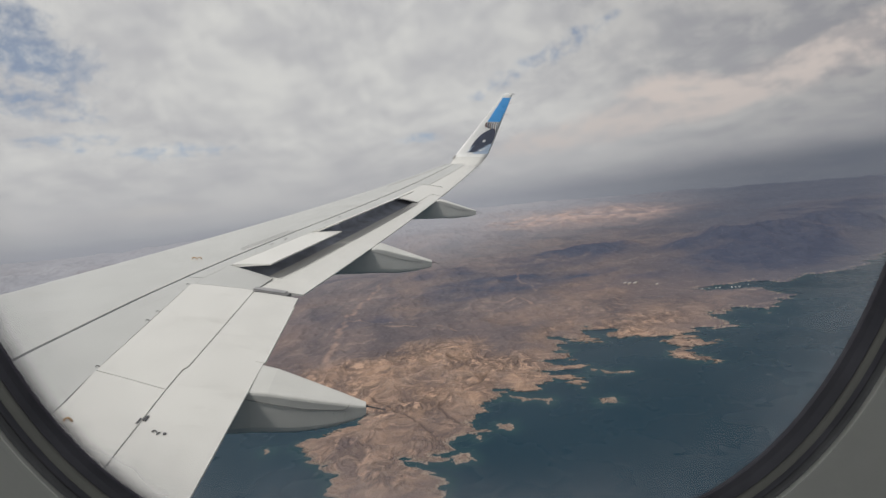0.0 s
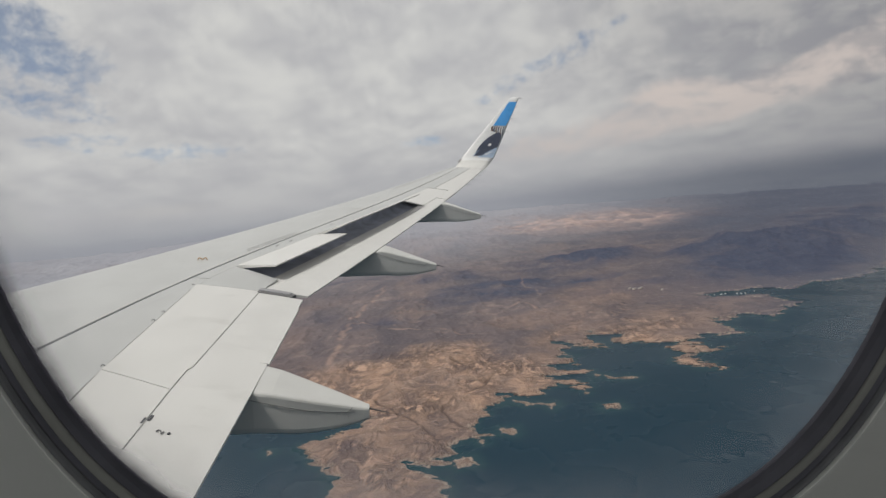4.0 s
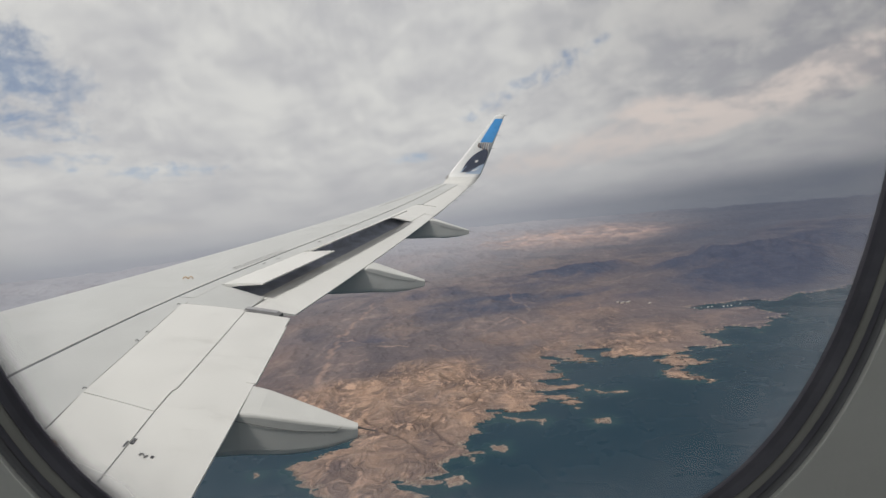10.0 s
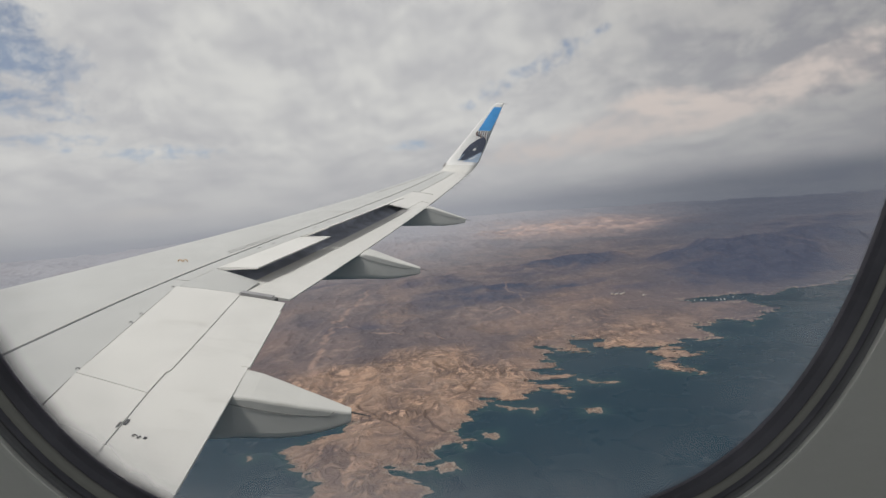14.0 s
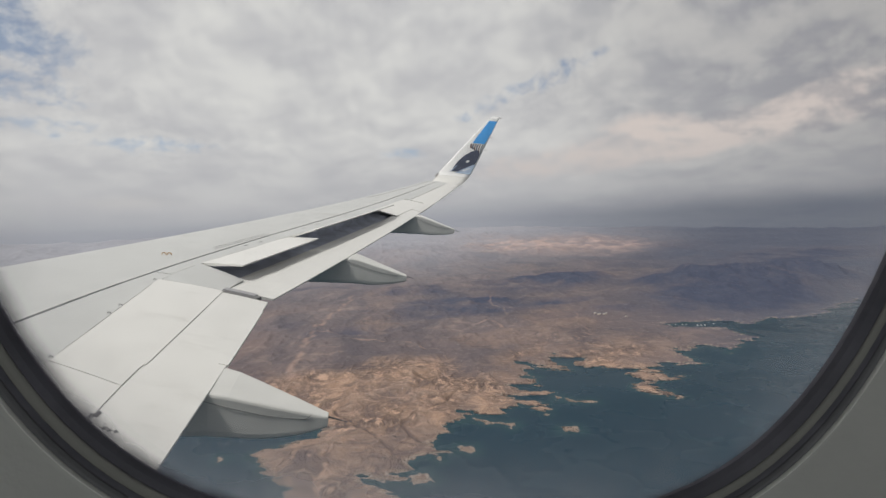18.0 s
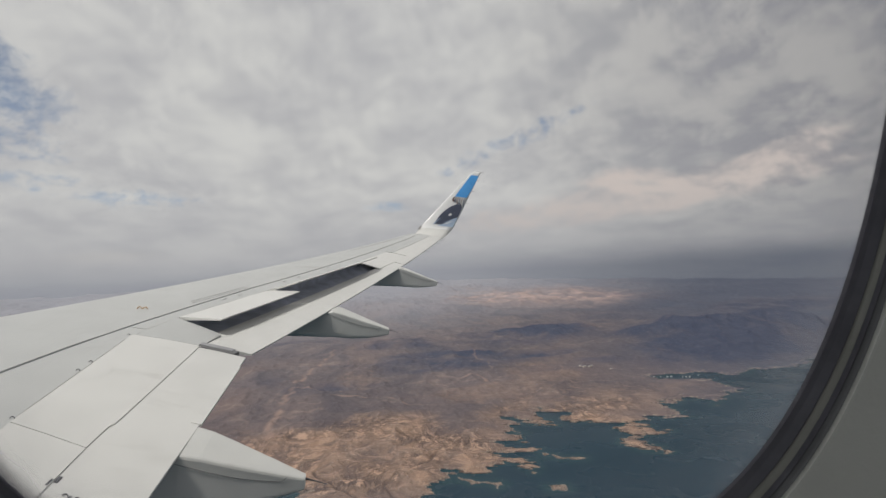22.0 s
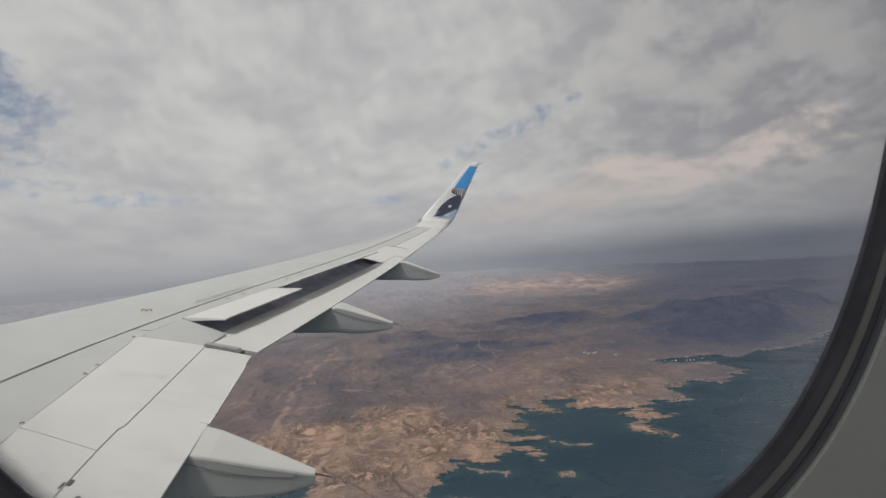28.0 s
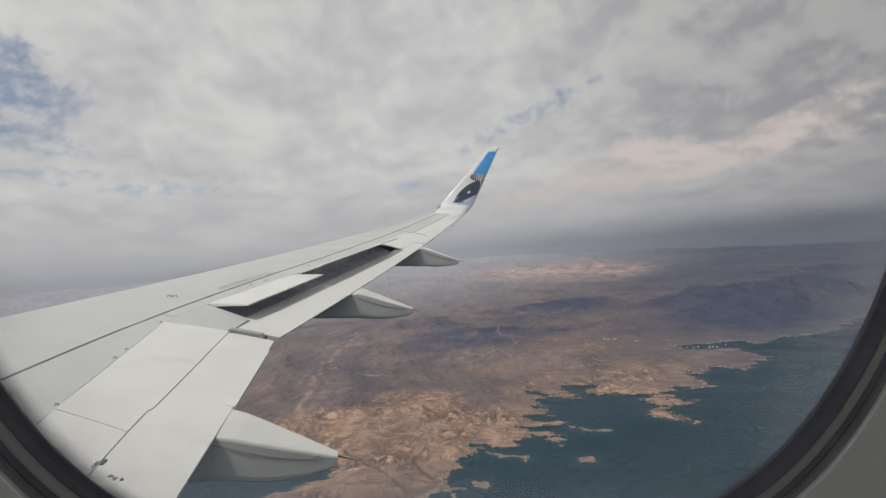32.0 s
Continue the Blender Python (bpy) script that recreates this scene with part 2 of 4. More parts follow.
HULL = material("boat_hull_white", (0.80, 0.80, 0.78), 0.4, grain=1.5, amount=0.05)
ROOF_M = material("pale_metal_roof", (0.42, 0.40, 0.37), 0.5, grain=0.8, amount=0.1)
STUCCO = material("tan_stucco", (0.48, 0.42, 0.35), 0.8, grain=0.8, amount=0.1)


def pane_material():
    """Old acrylic: clear, with fine crazing that scatters a little light; rim dirt and glare added as more scatter."""
    m = bpy.data.materials.new("crazed_acrylic")
    m.use_nodes = True
    n = Nodes(m.node_tree)
    at = n.add("ShaderNodeTexCoord").outputs["Object"]
    rim = n.add("ShaderNodeAttribute")
    rim.attribute_name = "rim"
    grime_glare = n.span(rim.outputs["Fac"], 0.82, 1.0, 0.0, 0.34)
    blot = n.span(n.noise(at, 14.0, 4.0), 0.35, 0.75, 0.018, 0.038)
    sep = n.add("ShaderNodeSeparateXYZ", Vector=at)
    low = n.math("ADD", n.math("DIVIDE", n.math("SUBTRACT", WX, sep.outputs[0]), WA), n.math("DIVIDE", n.math("SUBTRACT", WZ, sep.outputs[2]), WB))
    # rim glare put in as extra scatter low on the forward side
    grime_glare = n.math("MULTIPLY", grime_glare, n.span(low, 0.5, 1.3, 1.0, 2.0))
    fac = n.math("ADD", blot, n.math("MULTIPLY", grime_glare, n.span(n.noise(at, 30.0, 3.0), 0.25, 0.7, 0.4, 1.0)))
    clear = n.add("ShaderNodeBsdfTransparent")
    scatter = n.add("ShaderNodeBsdfTranslucent", Color=(0.60, 0.60, 0.62, 1))
    mix = n.add("ShaderNodeMixShader", i0=fac, i1=clear.outputs[0], i2=scatter.outputs[0])
    n.t.links.new(mix.outputs[0], n.add("ShaderNodeOutputMaterial").inputs[0])
    return m


def soft_edge_material():
    """Dark film that thins out from the gasket to clear pane, added as its blurred edge."""
    m = bpy.data.materials.new("soft_edge_film")
    m.use_nodes = True
    n = Nodes(m.node_tree)
    rim = n.add("ShaderNodeAttribute")
    rim.attribute_name = "rim"
    blot = n.span(n.noise(n.add("ShaderNodeTexCoord").outputs["Object"], 90.0, 3.0), 0.3, 0.7, -0.12, 0.12)
    cover = n.span(n.math("ADD", rim.outputs["Fac"], n.math("MULTIPLY", blot, rim.outputs["Fac"])), 0.15, 1.0, 0.0, 0.96)
    aft = n.span(n.add("ShaderNodeSeparateXYZ", Vector=n.add("ShaderNodeTexCoord").outputs["Object"]).outputs[0], WX + 0.02, WX + 0.09, 1.0, 0.55)
    cover = n.math("MULTIPLY", cover, aft)
    film = n.add("ShaderNodeBsdfDiffuse", Color=(0.105, 0.098, 0.122, 1))
    mix = n.add("ShaderNodeMixShader", i0=cover, i1=n.add("ShaderNodeBsdfTransparent").outputs[0], i2=film.outputs[0])
    n.t.links.new(mix.outputs[0], n.add("ShaderNodeOutputMaterial").inputs[0])
    return m


ACRYLIC, SOFT_EDGE = pane_material(), soft_edge_material()


def desert_material():
    m = bpy.data.materials.new("desert_ground")
    m.use_nodes = True
    n = Nodes(m.node_tree)
    at = n.add("ShaderNodeTexCoord").outputs["Object"]

    def attr(name):
        a = n.add("ShaderNodeAttribute")
        a.attribute_name = name
        return a.outputs["Fac"]

    def line(vec, scale, detail, sharp, warp=0.0):
        v = n.math("ABSOLUTE", n.math("SUBTRACT", n.noise(vec, scale, detail, 0.5, warp), 0.5))
        return n.math("SUBTRACT", 1.0, n.math("MULTIPLY", v, sharp), True)

    shift = n.add("ShaderNodeTexNoise", Vector=at, Scale=0.016, Detail=2.0).outputs["Color"]
    bent = n.vec("ADD", at, n.vec("MULTIPLY", n.vec("SUBTRACT", shift, (0.5, 0.5, 0.5)), (60, 60, 0)))
    turned = n.add("ShaderNodeMapping", Vector=bent, Rotation=(0, 0, radians(-28)), Scale=(1.0, 0.55, 1.0)).outputs[0]
    streak = n.noise(n.vec("MULTIPLY", at, (1.0, 0.45, 1.0)), 0.0065, 6.0, 0.62, 1.2)
    patch = n.noise(at, 0.0028, 5.0, 0.6, 0.8)
    tone = n.noise(turned, 0.026, 8.0, 0.66, 0.3)
    fleck = n.noise(turned, 0.068, 6.0, 0.66, 0.2)
    pebble = n.noise(at, 0.30, 4.0, 0.65, 0.2)
    busy = n.span(n.noise(at, 0.0075, 4.0, 0.6), 0.42, 0.60)
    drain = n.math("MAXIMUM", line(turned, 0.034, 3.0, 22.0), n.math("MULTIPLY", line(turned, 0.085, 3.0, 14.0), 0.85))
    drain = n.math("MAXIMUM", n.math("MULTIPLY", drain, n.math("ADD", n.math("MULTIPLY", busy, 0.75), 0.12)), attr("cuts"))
    # stony plain: dark varnished gravel, redder fans and thin pale washes
    plain = n.mix(n.span(streak, 0.34, 0.66), (0.104, 0.092, 0.103), (0.166, 0.134, 0.135))
    plain = n.mix(n.span(patch, 0.48, 0.72, 0.0, 0.75), plain, (0.186, 0.139, 0.129))
    plain = n.mix(n.span(tone, 0.46, 0.74, 0.0, 0.22), plain, (0.115, 0.098, 0.100))
    across = n.noise(n.vec("MULTIPLY", bent, (0.42, 1.0, 1.0)), 0.022, 5.0, 0.62)
    plain = n.mix(n.math("MULTIPLY", n.span(across, 0.60, 0.72, 0.0, 0.55), n.span(patch, 0.42, 0.6, 0.15, 1.0)), plain, (0.350, 0.268, 0.228))
    plain = n.mix(n.math("MULTIPLY", line(bent, 0.0062, 3.0, 60.0), n.span(streak, 0.42, 0.62, 0.0, 0.5)), plain, (0.30, 0.232, 0.200))
    plain = n.mix(n.math("MULTIPLY", line(bent, 0.011, 3.0, 34.0), n.span(patch, 0.60, 0.42, 0.0, 0.3)), plain, (0.085, 0.074, 0.080))
    # bare tan badland along the shore
    sand = n.mix(n.span(tone, 0.36, 0.66), (0.182, 0.132, 0.114), (0.362, 0.244, 0.178))
    sand = n.mix(n.span(n.noise(bent, 0.011, 5.0, 0.62), 0.50, 0.66, 0.0, 0.62), sand, (0.158, 0.125, 0.120))
    # relief shading painted into the sand: bright crests, dark troughs and gullies
    sand = n.mix(n.math("MULTIPLY", n.span(fleck, 0.51, 0.60), n.math("ADD", n.math("MULTIPLY", busy, 0.6), 0.18)), sand, (0.66, 0.44, 0.315))
    ribs = n.noise(n.add("ShaderNodeMapping", Vector=bent, Rotation=(0, 0, radians(20)), Scale=(0.30, 1.0, 1.0)).outputs[0], 0.105, 5.0, 0.62, 0.4)
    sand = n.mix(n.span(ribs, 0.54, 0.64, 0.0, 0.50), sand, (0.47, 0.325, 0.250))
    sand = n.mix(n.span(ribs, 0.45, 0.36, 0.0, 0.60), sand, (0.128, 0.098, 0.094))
    sand = n.mix(n.span(attr("crest_light"), 0.2, 0.9, 0.0, 0.35), sand, (0.40, 0.295, 0.235))
    sand = n.mix(n.span(pebble, 0.55, 0.78, 0.0, 0.35), sand, (0.15, 0.108, 0.088))
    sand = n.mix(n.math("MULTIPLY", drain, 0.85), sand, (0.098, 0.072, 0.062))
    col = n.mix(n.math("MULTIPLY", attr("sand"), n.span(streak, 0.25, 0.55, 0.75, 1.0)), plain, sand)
    # dark rock, and cloud shadow on the plain painted as dark ground
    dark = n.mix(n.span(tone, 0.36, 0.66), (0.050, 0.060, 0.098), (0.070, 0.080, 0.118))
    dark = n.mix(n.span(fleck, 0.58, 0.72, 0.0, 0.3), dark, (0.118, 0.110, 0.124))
    col = n.mix(n.math("MULTIPLY", attr("rock_shade"), n.span(fleck, 0.30, 0.50, 0.78, 1.0)), col, dark)
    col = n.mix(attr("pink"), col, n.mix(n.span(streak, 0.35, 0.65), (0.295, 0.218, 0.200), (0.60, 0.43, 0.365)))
    # distance haze painted into the far land's colour, darker towards the tail
    col = n.mix(attr("haze_tint"), col, n.mix(attr("haze_dark"), n.mix(n.span(patch, 0.3, 0.7), (0.305, 0.312, 0.350), (0.335, 0.338, 0.372)), n.mix(n.span(patch, 0.3, 0.7), (0.080, 0.091, 0.126), (0.094, 0.103, 0.138))))
    col = n.mix(n.span(attr("wash"), 0.25, 0.8, 0.0, 0.62), col, (0.345, 0.245, 0.203))
    # pale mineral ring along the old high-water mark
    col = n.mix(n.math("MULTIPLY", attr("shore"), n.span(pebble, 0.35, 0.65, 0.35, 0.8)), col, (0.40, 0.325, 0.262))
    gully = n.math("SUBTRACT", n.math("ADD", tone, n.math("MULTIPLY", fleck, 0.5)), n.math("MULTIPLY", drain, 0.35))
    p = n.add("ShaderNodeBsdfPrincipled", Roughness=0.95)
    p.inputs["Specular IOR Level"].default_value = 0.1
    n.put(p, "Base Color", col)
    # relief is flattened where the haze is painted
    b = n.add("ShaderNodeBump", Strength=1.0, Distance=5.0, Height=n.math("MULTIPLY", n.math("ADD", gully, n.math("ADD", n.math("MULTIPLY", pebble, 0.15), n.math("MULTIPLY", ribs, 0.5))), n.math("MULTIPLY", n.span(attr("haze_tint"), 0.0, 0.7, 1.0, 0.25), n.span(attr("sand"), 0.0, 0.8, 0.30, 1.0))))
    n.put(p, "Normal", b.outputs[0])
    n.t.links.new(p.outputs[0], n.add("ShaderNodeOutputMaterial").inputs[0])
    return m


def lake_material():
    m = bpy.data.materials.new("lake_water")
    m.use_nodes = True
    n = Nodes(m.node_tree)
    at = n.add("ShaderNodeTexCoord").outputs["Object"]
    cur = n.noise(n.vec("MULTIPLY", at, (0.6, 1.0, 1.0)), 0.004, 4.0, 0.5, 1.0)
    depth = n.add("ShaderNodeAttribute")
    depth.attribute_name = "shallow"
    col = n.mix(n.span(cur, 0.3, 0.7), (0.003, 0.026, 0.045), (0.005, 0.031, 0.052))
    col = n.mix(depth.outputs["Fac"], col, (0.020, 0.060, 0.066))
    p = n.add("ShaderNodeBsdfPrincipled", Roughness=0.22, IOR=1.33)
    p.inputs["Specular IOR Level"].default_value = 0.11
    n.put(p, "Base Color", col)
    n.put(p, "Roughness", n.span(n.noise(at, 0.012, 3.0), 0.3, 0.7, 0.20, 0.34))
    b = n.add("ShaderNodeBump", Strength=0.03, Distance=0.8, Height=n.noise(n.vec("MULTIPLY", at, (1.0, 0.5, 1.0)), 0.10, 2.0, 0.5))
    n.put(p, "Normal", b.outputs[0])
    n.t.links.new(p.outputs[0], n.add("ShaderNodeOutputMaterial").inputs[0])
    return m


DESERT, LAKE = desert_material(), lake_material()

# ---- mesh helpers ----


def part(name, bm, mat, parent, label="", smooth=False):
    """One bmesh as one mesh object under a thing or a part."""
    me = bpy.data.meshes.new(name)
    bmesh.ops.recalc_face_normals(bm, faces=bm.faces)
    bm.to_mesh(me)
    bm.free()
    me.materials.append(mat)
    if smooth:
        me.polygons.foreach_set("use_smooth", [True] * len(me.polygons))
    ob = new(name, me)
    ob.parent = parent
    if label:
        ob["label"] = label
    return ob


def base(name, m, **tags):
    ob = new(name)
    ob.matrix_world = m
    ob.empty_display_size = 0.2
    return tagged(ob, **tags)


def slab(top, under):
    """A closed solid between two equal grids of points (rows of rows)."""
    bm = bmesh.new()
    t = [[bm.verts.new(p) for p in r] for r in top]
    u = [[bm.verts.new(p) for p in r] for r in under]
    ni, nj = len(t), len(t[0])
    for i in range(ni - 1):
        for j in range(nj - 1):
            bm.faces.new((t[i][j], t[i + 1][j], t[i + 1][j + 1], t[i][j + 1]))
            bm.faces.new((u[i][j], u[i][j + 1], u[i + 1][j + 1], u[i + 1][j]))
    for i in range(ni - 1):
        for j in (0, nj - 1):
            bm.faces.new((t[i][j], u[i][j], u[i + 1][j], t[i + 1][j]))
    for j in range(nj - 1):
        for i in (0, ni - 1):
            bm.faces.new((t[i][j], t[i][j + 1], u[i][j + 1], u[i][j]))
    return bm


def loft(rings, cap=True):
    """A closed skin through equal rings of points."""
    bm = bmesh.new()
    vs = [[bm.verts.new(p) for p in r] for r in rings]
    n = len(vs[0])
    for a, b in zip(vs, vs[1:]):
        for i in range(n):
            bm.faces.new((a[i], a[(i + 1) % n], b[(i + 1) % n], b[i]))
    if cap:
        bm.faces.new(vs[0]), bm.faces.new(vs[-1])
    return bm


def rod(p, q, r0, r1=None, n=8):
    p, q = Vector(p), Vector(q)
    r1 = r0 if r1 is None else r1
    m = (q - p).to_track_quat("Z", "Y").to_matrix()
    ring = lambda c, r: [c + m @ Vector((r * math.cos(2 * math.pi * i / n), r * math.sin(2 * math.pi * i / n), 0)) for i in range(n)]
    return loft([ring(p, r0), ring(q, r1)])


def box(x0, x1, y0, y1, z0, z1, bevel=0.0):
    bm = bmesh.new()
    bmesh.ops.create_cube(bm, size=1)
    for v in bm.verts:
        v.co = ((x0 + x1) / 2 + v.co.x * (x1 - x0), (y0 + y1) / 2 + v.co.y * (y1 - y0), (z0 + z1) / 2 + v.co.z * (z1 - z0))
    if bevel:
        bmesh.ops.bevel(bm, geom=bm.edges[:], offset=bevel, segments=2, affect="EDGES")
    return bm


# ---- ground and lake ----
FAR_SHORE = [(1510, 1321), (1253, 1181), (1072, 1093), (968, 1042), (899, 1013), (851, 1011), (836, 1025), (758, 984), (736, 1005), (735, 1039), (703, 1045), (666, 1033), (627, 1042), (593, 1043), (584, 1027), (647, 985), (679, 961), (686, 924), (678, 881), (677, 848), (662, 863), (651, 886), (618, 833), (574, 799), (588, 827), (580, 851), (558, 867), (521, 833), (499, 849), (492, 788), (495, 752), (464, 759), (453, 779), (420, 763), (406, 764), (409, 743), (411, 724), (413, 698), (429, 701), (408, 688), (397, 697), (400, 731), (384, 695), (367, 679), (372, 652), (380, 627), (354, 645), (349, 676), (369, 702), (360, 719), (391, 749), (367, 759), (339, 778), (319, 805), (337, 835), (305, 853), (298, 875)]
MID_SHORE = [(277, 843), (290, 780), (265, 788), (249, 823), (227, 848), (245, 797), (215, 794), (230, 776), (208, 765), (235, 751), (212, 735), (178, 731), (220, 714), (195, 705), (222, 680), (198, 675), (158, 698), (187, 662), (210, 639), (198, 611), (192, 621), (178, 652), (162, 641), (148, 630), (127, 624), (113, 638), (97, 656), (114, 611), (95, 612), (77, 608), (71, 585), (60, 561), (47, 552), (65, 527), (55, 511), (43, 530), (26, 523), (31, 507), (23, 497), (4, 496), (15, 483), (-18, 491), (-24, 499)]
NEAR_SHORE = [(-23, 485), (-1, 476), (-5, 464), (14, 445), (1, 413), (-25, 369), (-58, 388), (-80, 422), (-93, 468), (-89, 489), (-102, 501), (-102, 516), (-113, 528), (-128, 552), (-143, 570), (-128, 586), (-111, 592), (-92, 602), (-75, 609), (-64, 623), (-80, 639), (-109, 655), (-146, 673), (-193, 696), (-251, 706), (-299, 671), (-344, 634), (-448, 579)]
BEYOND = [(-1500, 350), (-6500, -500), (-6500, 6500), (6500, 6500), (6500, 4600), (3200, 2500)]
ISLANDS = [
    [(201, 567), (216, 563), (216, 553), (199, 556)], [(77, 544), (92, 541), (90, 524), (80, 532)],
    [(241, 659), (249, 645), (264, 643), (271, 632), (259, 636), (240, 645)], [(107, 620), (127, 602), (151, 592), (147, 578), (146, 590), (120, 600)],
    [(22, 489), (39, 493), (43, 478), (26, 474)], [(-175, 576), (-169, 572), (-171, 567)], [(231, 668), (237, 662), (230, 659)],
]


def lattice(ix, iy, seed):
    h = (ix.astype(np.int64) * 374761393 + iy.astype(np.int64) * 668265263 + seed * 974634777) & 0x7FFFFFFF
    h = ((h ^ (h >> 13)) * 1274126177) & 0x7FFFFFFF
    return ((h ^ (h >> 16)) & 0xFFFF) / 65535.0


def vnoise(x, y, seed):
    ix, iy = np.floor(x), np.floor(y)
    fx, fy = x - ix, y - iy
    ux, uy = fx * fx * fx * (fx * (6 * fx - 15) + 10), fy * fy * fy * (fy * (6 * fy - 15) + 10)
    a, b = lattice(ix, iy, seed), lattice(ix + 1, iy, seed)
    c, d = lattice(ix, iy + 1, seed), lattice(ix + 1, iy + 1, seed)
    return (a + (b - a) * ux) * (1 - uy) + (c + (d - c) * ux) * uy


def fbm(x, y, size, octaves, seed, gain=0.5, ridged=False):
    """Fractal noise, -1 to 1 (ridged: 0 to 1, sharp crests)."""
    total, amp, norm = np.zeros_like(x), 1.0, 0.0
    x, y = x / size, y / size
    for o in range(octaves):
        v = vnoise(x, y, seed + o) * 2 - 1
        total += amp * ((1 - np.abs(v)) ** 2 if ridged else v)
        norm += amp
        amp *= gain
        x, y = x * 1.93 * 0.8 - y * 1.93 * 0.6 + 17.3, x * 1.93 * 0.6 + y * 1.93 * 0.8 + 5.1
    return total / norm


def signed(x, y, poly):
    """Distance to a closed line, positive within."""
    best, inside = np.full(x.shape, 1e12), np.zeros(x.shape, bool)
    for (ax, ay), (bx, by) in zip(poly, poly[1:] + poly[:1]):
        dx, dy = bx - ax, by - ay
        s = np.clip(((x - ax) * dx + (y - ay) * dy) / (dx * dx + dy * dy), 0, 1)
        best = np.minimum(best, (x - ax - s * dx) ** 2 + (y - ay - s * dy) ** 2)
        if ay != by:
            inside ^= ((ay > y) != (by > y)) & (x < ax + (y - ay) * dx / dy)
    return np.where(inside, 1, -1) * np.sqrt(best)


def smooth(v, a, b):
    s = np.clip((v - a) / (b - a), 0, 1)
    return s * s * (3 - 2 * s)


def blob(x, y, cx, cy, rx, ry, turn=0.0):
    c, s = math.cos(radians(turn)), math.sin(radians(turn))
    u, v = ((x - cx) * c + (y - cy) * s) / rx, (-(x - cx) * s + (y - cy) * c) / ry
    return np.exp(-(u * u + v * v))


def shore_distance(x, y):
    r = np.hypot(x, y)
    k = np.clip(r / 700, 0.5, 1.6)
    wx = x + fbm(x, y, 8.5, 4, 11, 0.8) * 4.4 * k
    wy = y + fbm(x, y, 8.5, 4, 23, 0.8) * 5.6 * k
    sd = signed(wx, wy, FAR_SHORE + MID_SHORE + NEAR_SHORE + BEYOND)
    # narrow drowned gullies that cut back from the shore
    u, v = (x * 0.93 - y * 0.37) / 34, (x * 0.37 + y * 0.93) / 9.5
    comb = fbm(u + 0.5 * fbm(x, y, 40, 2, 29), v, 1.0, 4, 59, 0.6)
    sd = sd + 26 * k * comb * np.exp(-(sd / (20 * k)) ** 2)
    for isle in ISLANDS:
        sd = np.maximum(sd, signed(x + fbm(x, y, 9, 4, 31, 0.72) * 6.0, y + fbm(x, y, 9, 4, 37, 0.72) * 7.0, isle) + 1.2)
    return sd


# dry washes, pale with blown sand
WASHES = [
    (11, [(-70, 1640), (-83, 1538), (-110, 1351), (-139, 1221), (-144, 1058), (-143, 932), (-134, 802)]),
    (5, [(-91, 1079), (-45, 1084), (22, 1040), (83, 972), (150, 930)]), (4, [(26, 1159), (77, 1172), (134, 1119), (180, 1100)]),
    (5, [(215, 1151), (258, 1168), (265, 1070), (285, 1010)]), (4, [(-133, 1158), (-109, 1161), (-76, 1127), (-40, 1120)]),
    (6, [(330, 1500), (300, 1400), (320, 1290), (300, 1210)]), (4, [(420, 1220), (460, 1180), (440, 1120)]),
]
GULLIES = [(2.2, [(-62, 676), (-43, 646), (-19, 601), (6, 550), (20, 495)]), (2.0, [(120, 720), (95, 700), (80, 672), (60, 665)]), (2.0, [(40, 560), (28, 575), (22, 600), (30, 630)]), (1.8, [(150, 735), (130, 745), (110, 760)])]


def near_lines(x, y, lines):
    """How close a place is to winding lines, each with its own half-width."""
    best = np.zeros_like(x)
    for width, line in lines:
        d = np.full(x.shape, 1e12)
        for (ax, ay), (bx, by) in zip(line, line[1:]):
            dx, dy = bx - ax, by - ay
            s = np.clip(((x - ax) * dx + (y - ay) * dy) / (dx * dx + dy * dy), 0, 1)
            d = np.minimum(d, (x - ax - s * dx) ** 2 + (y - ay - s * dy) ** 2)
        best = np.maximum(best, np.exp(-d / width ** 2))
    return best


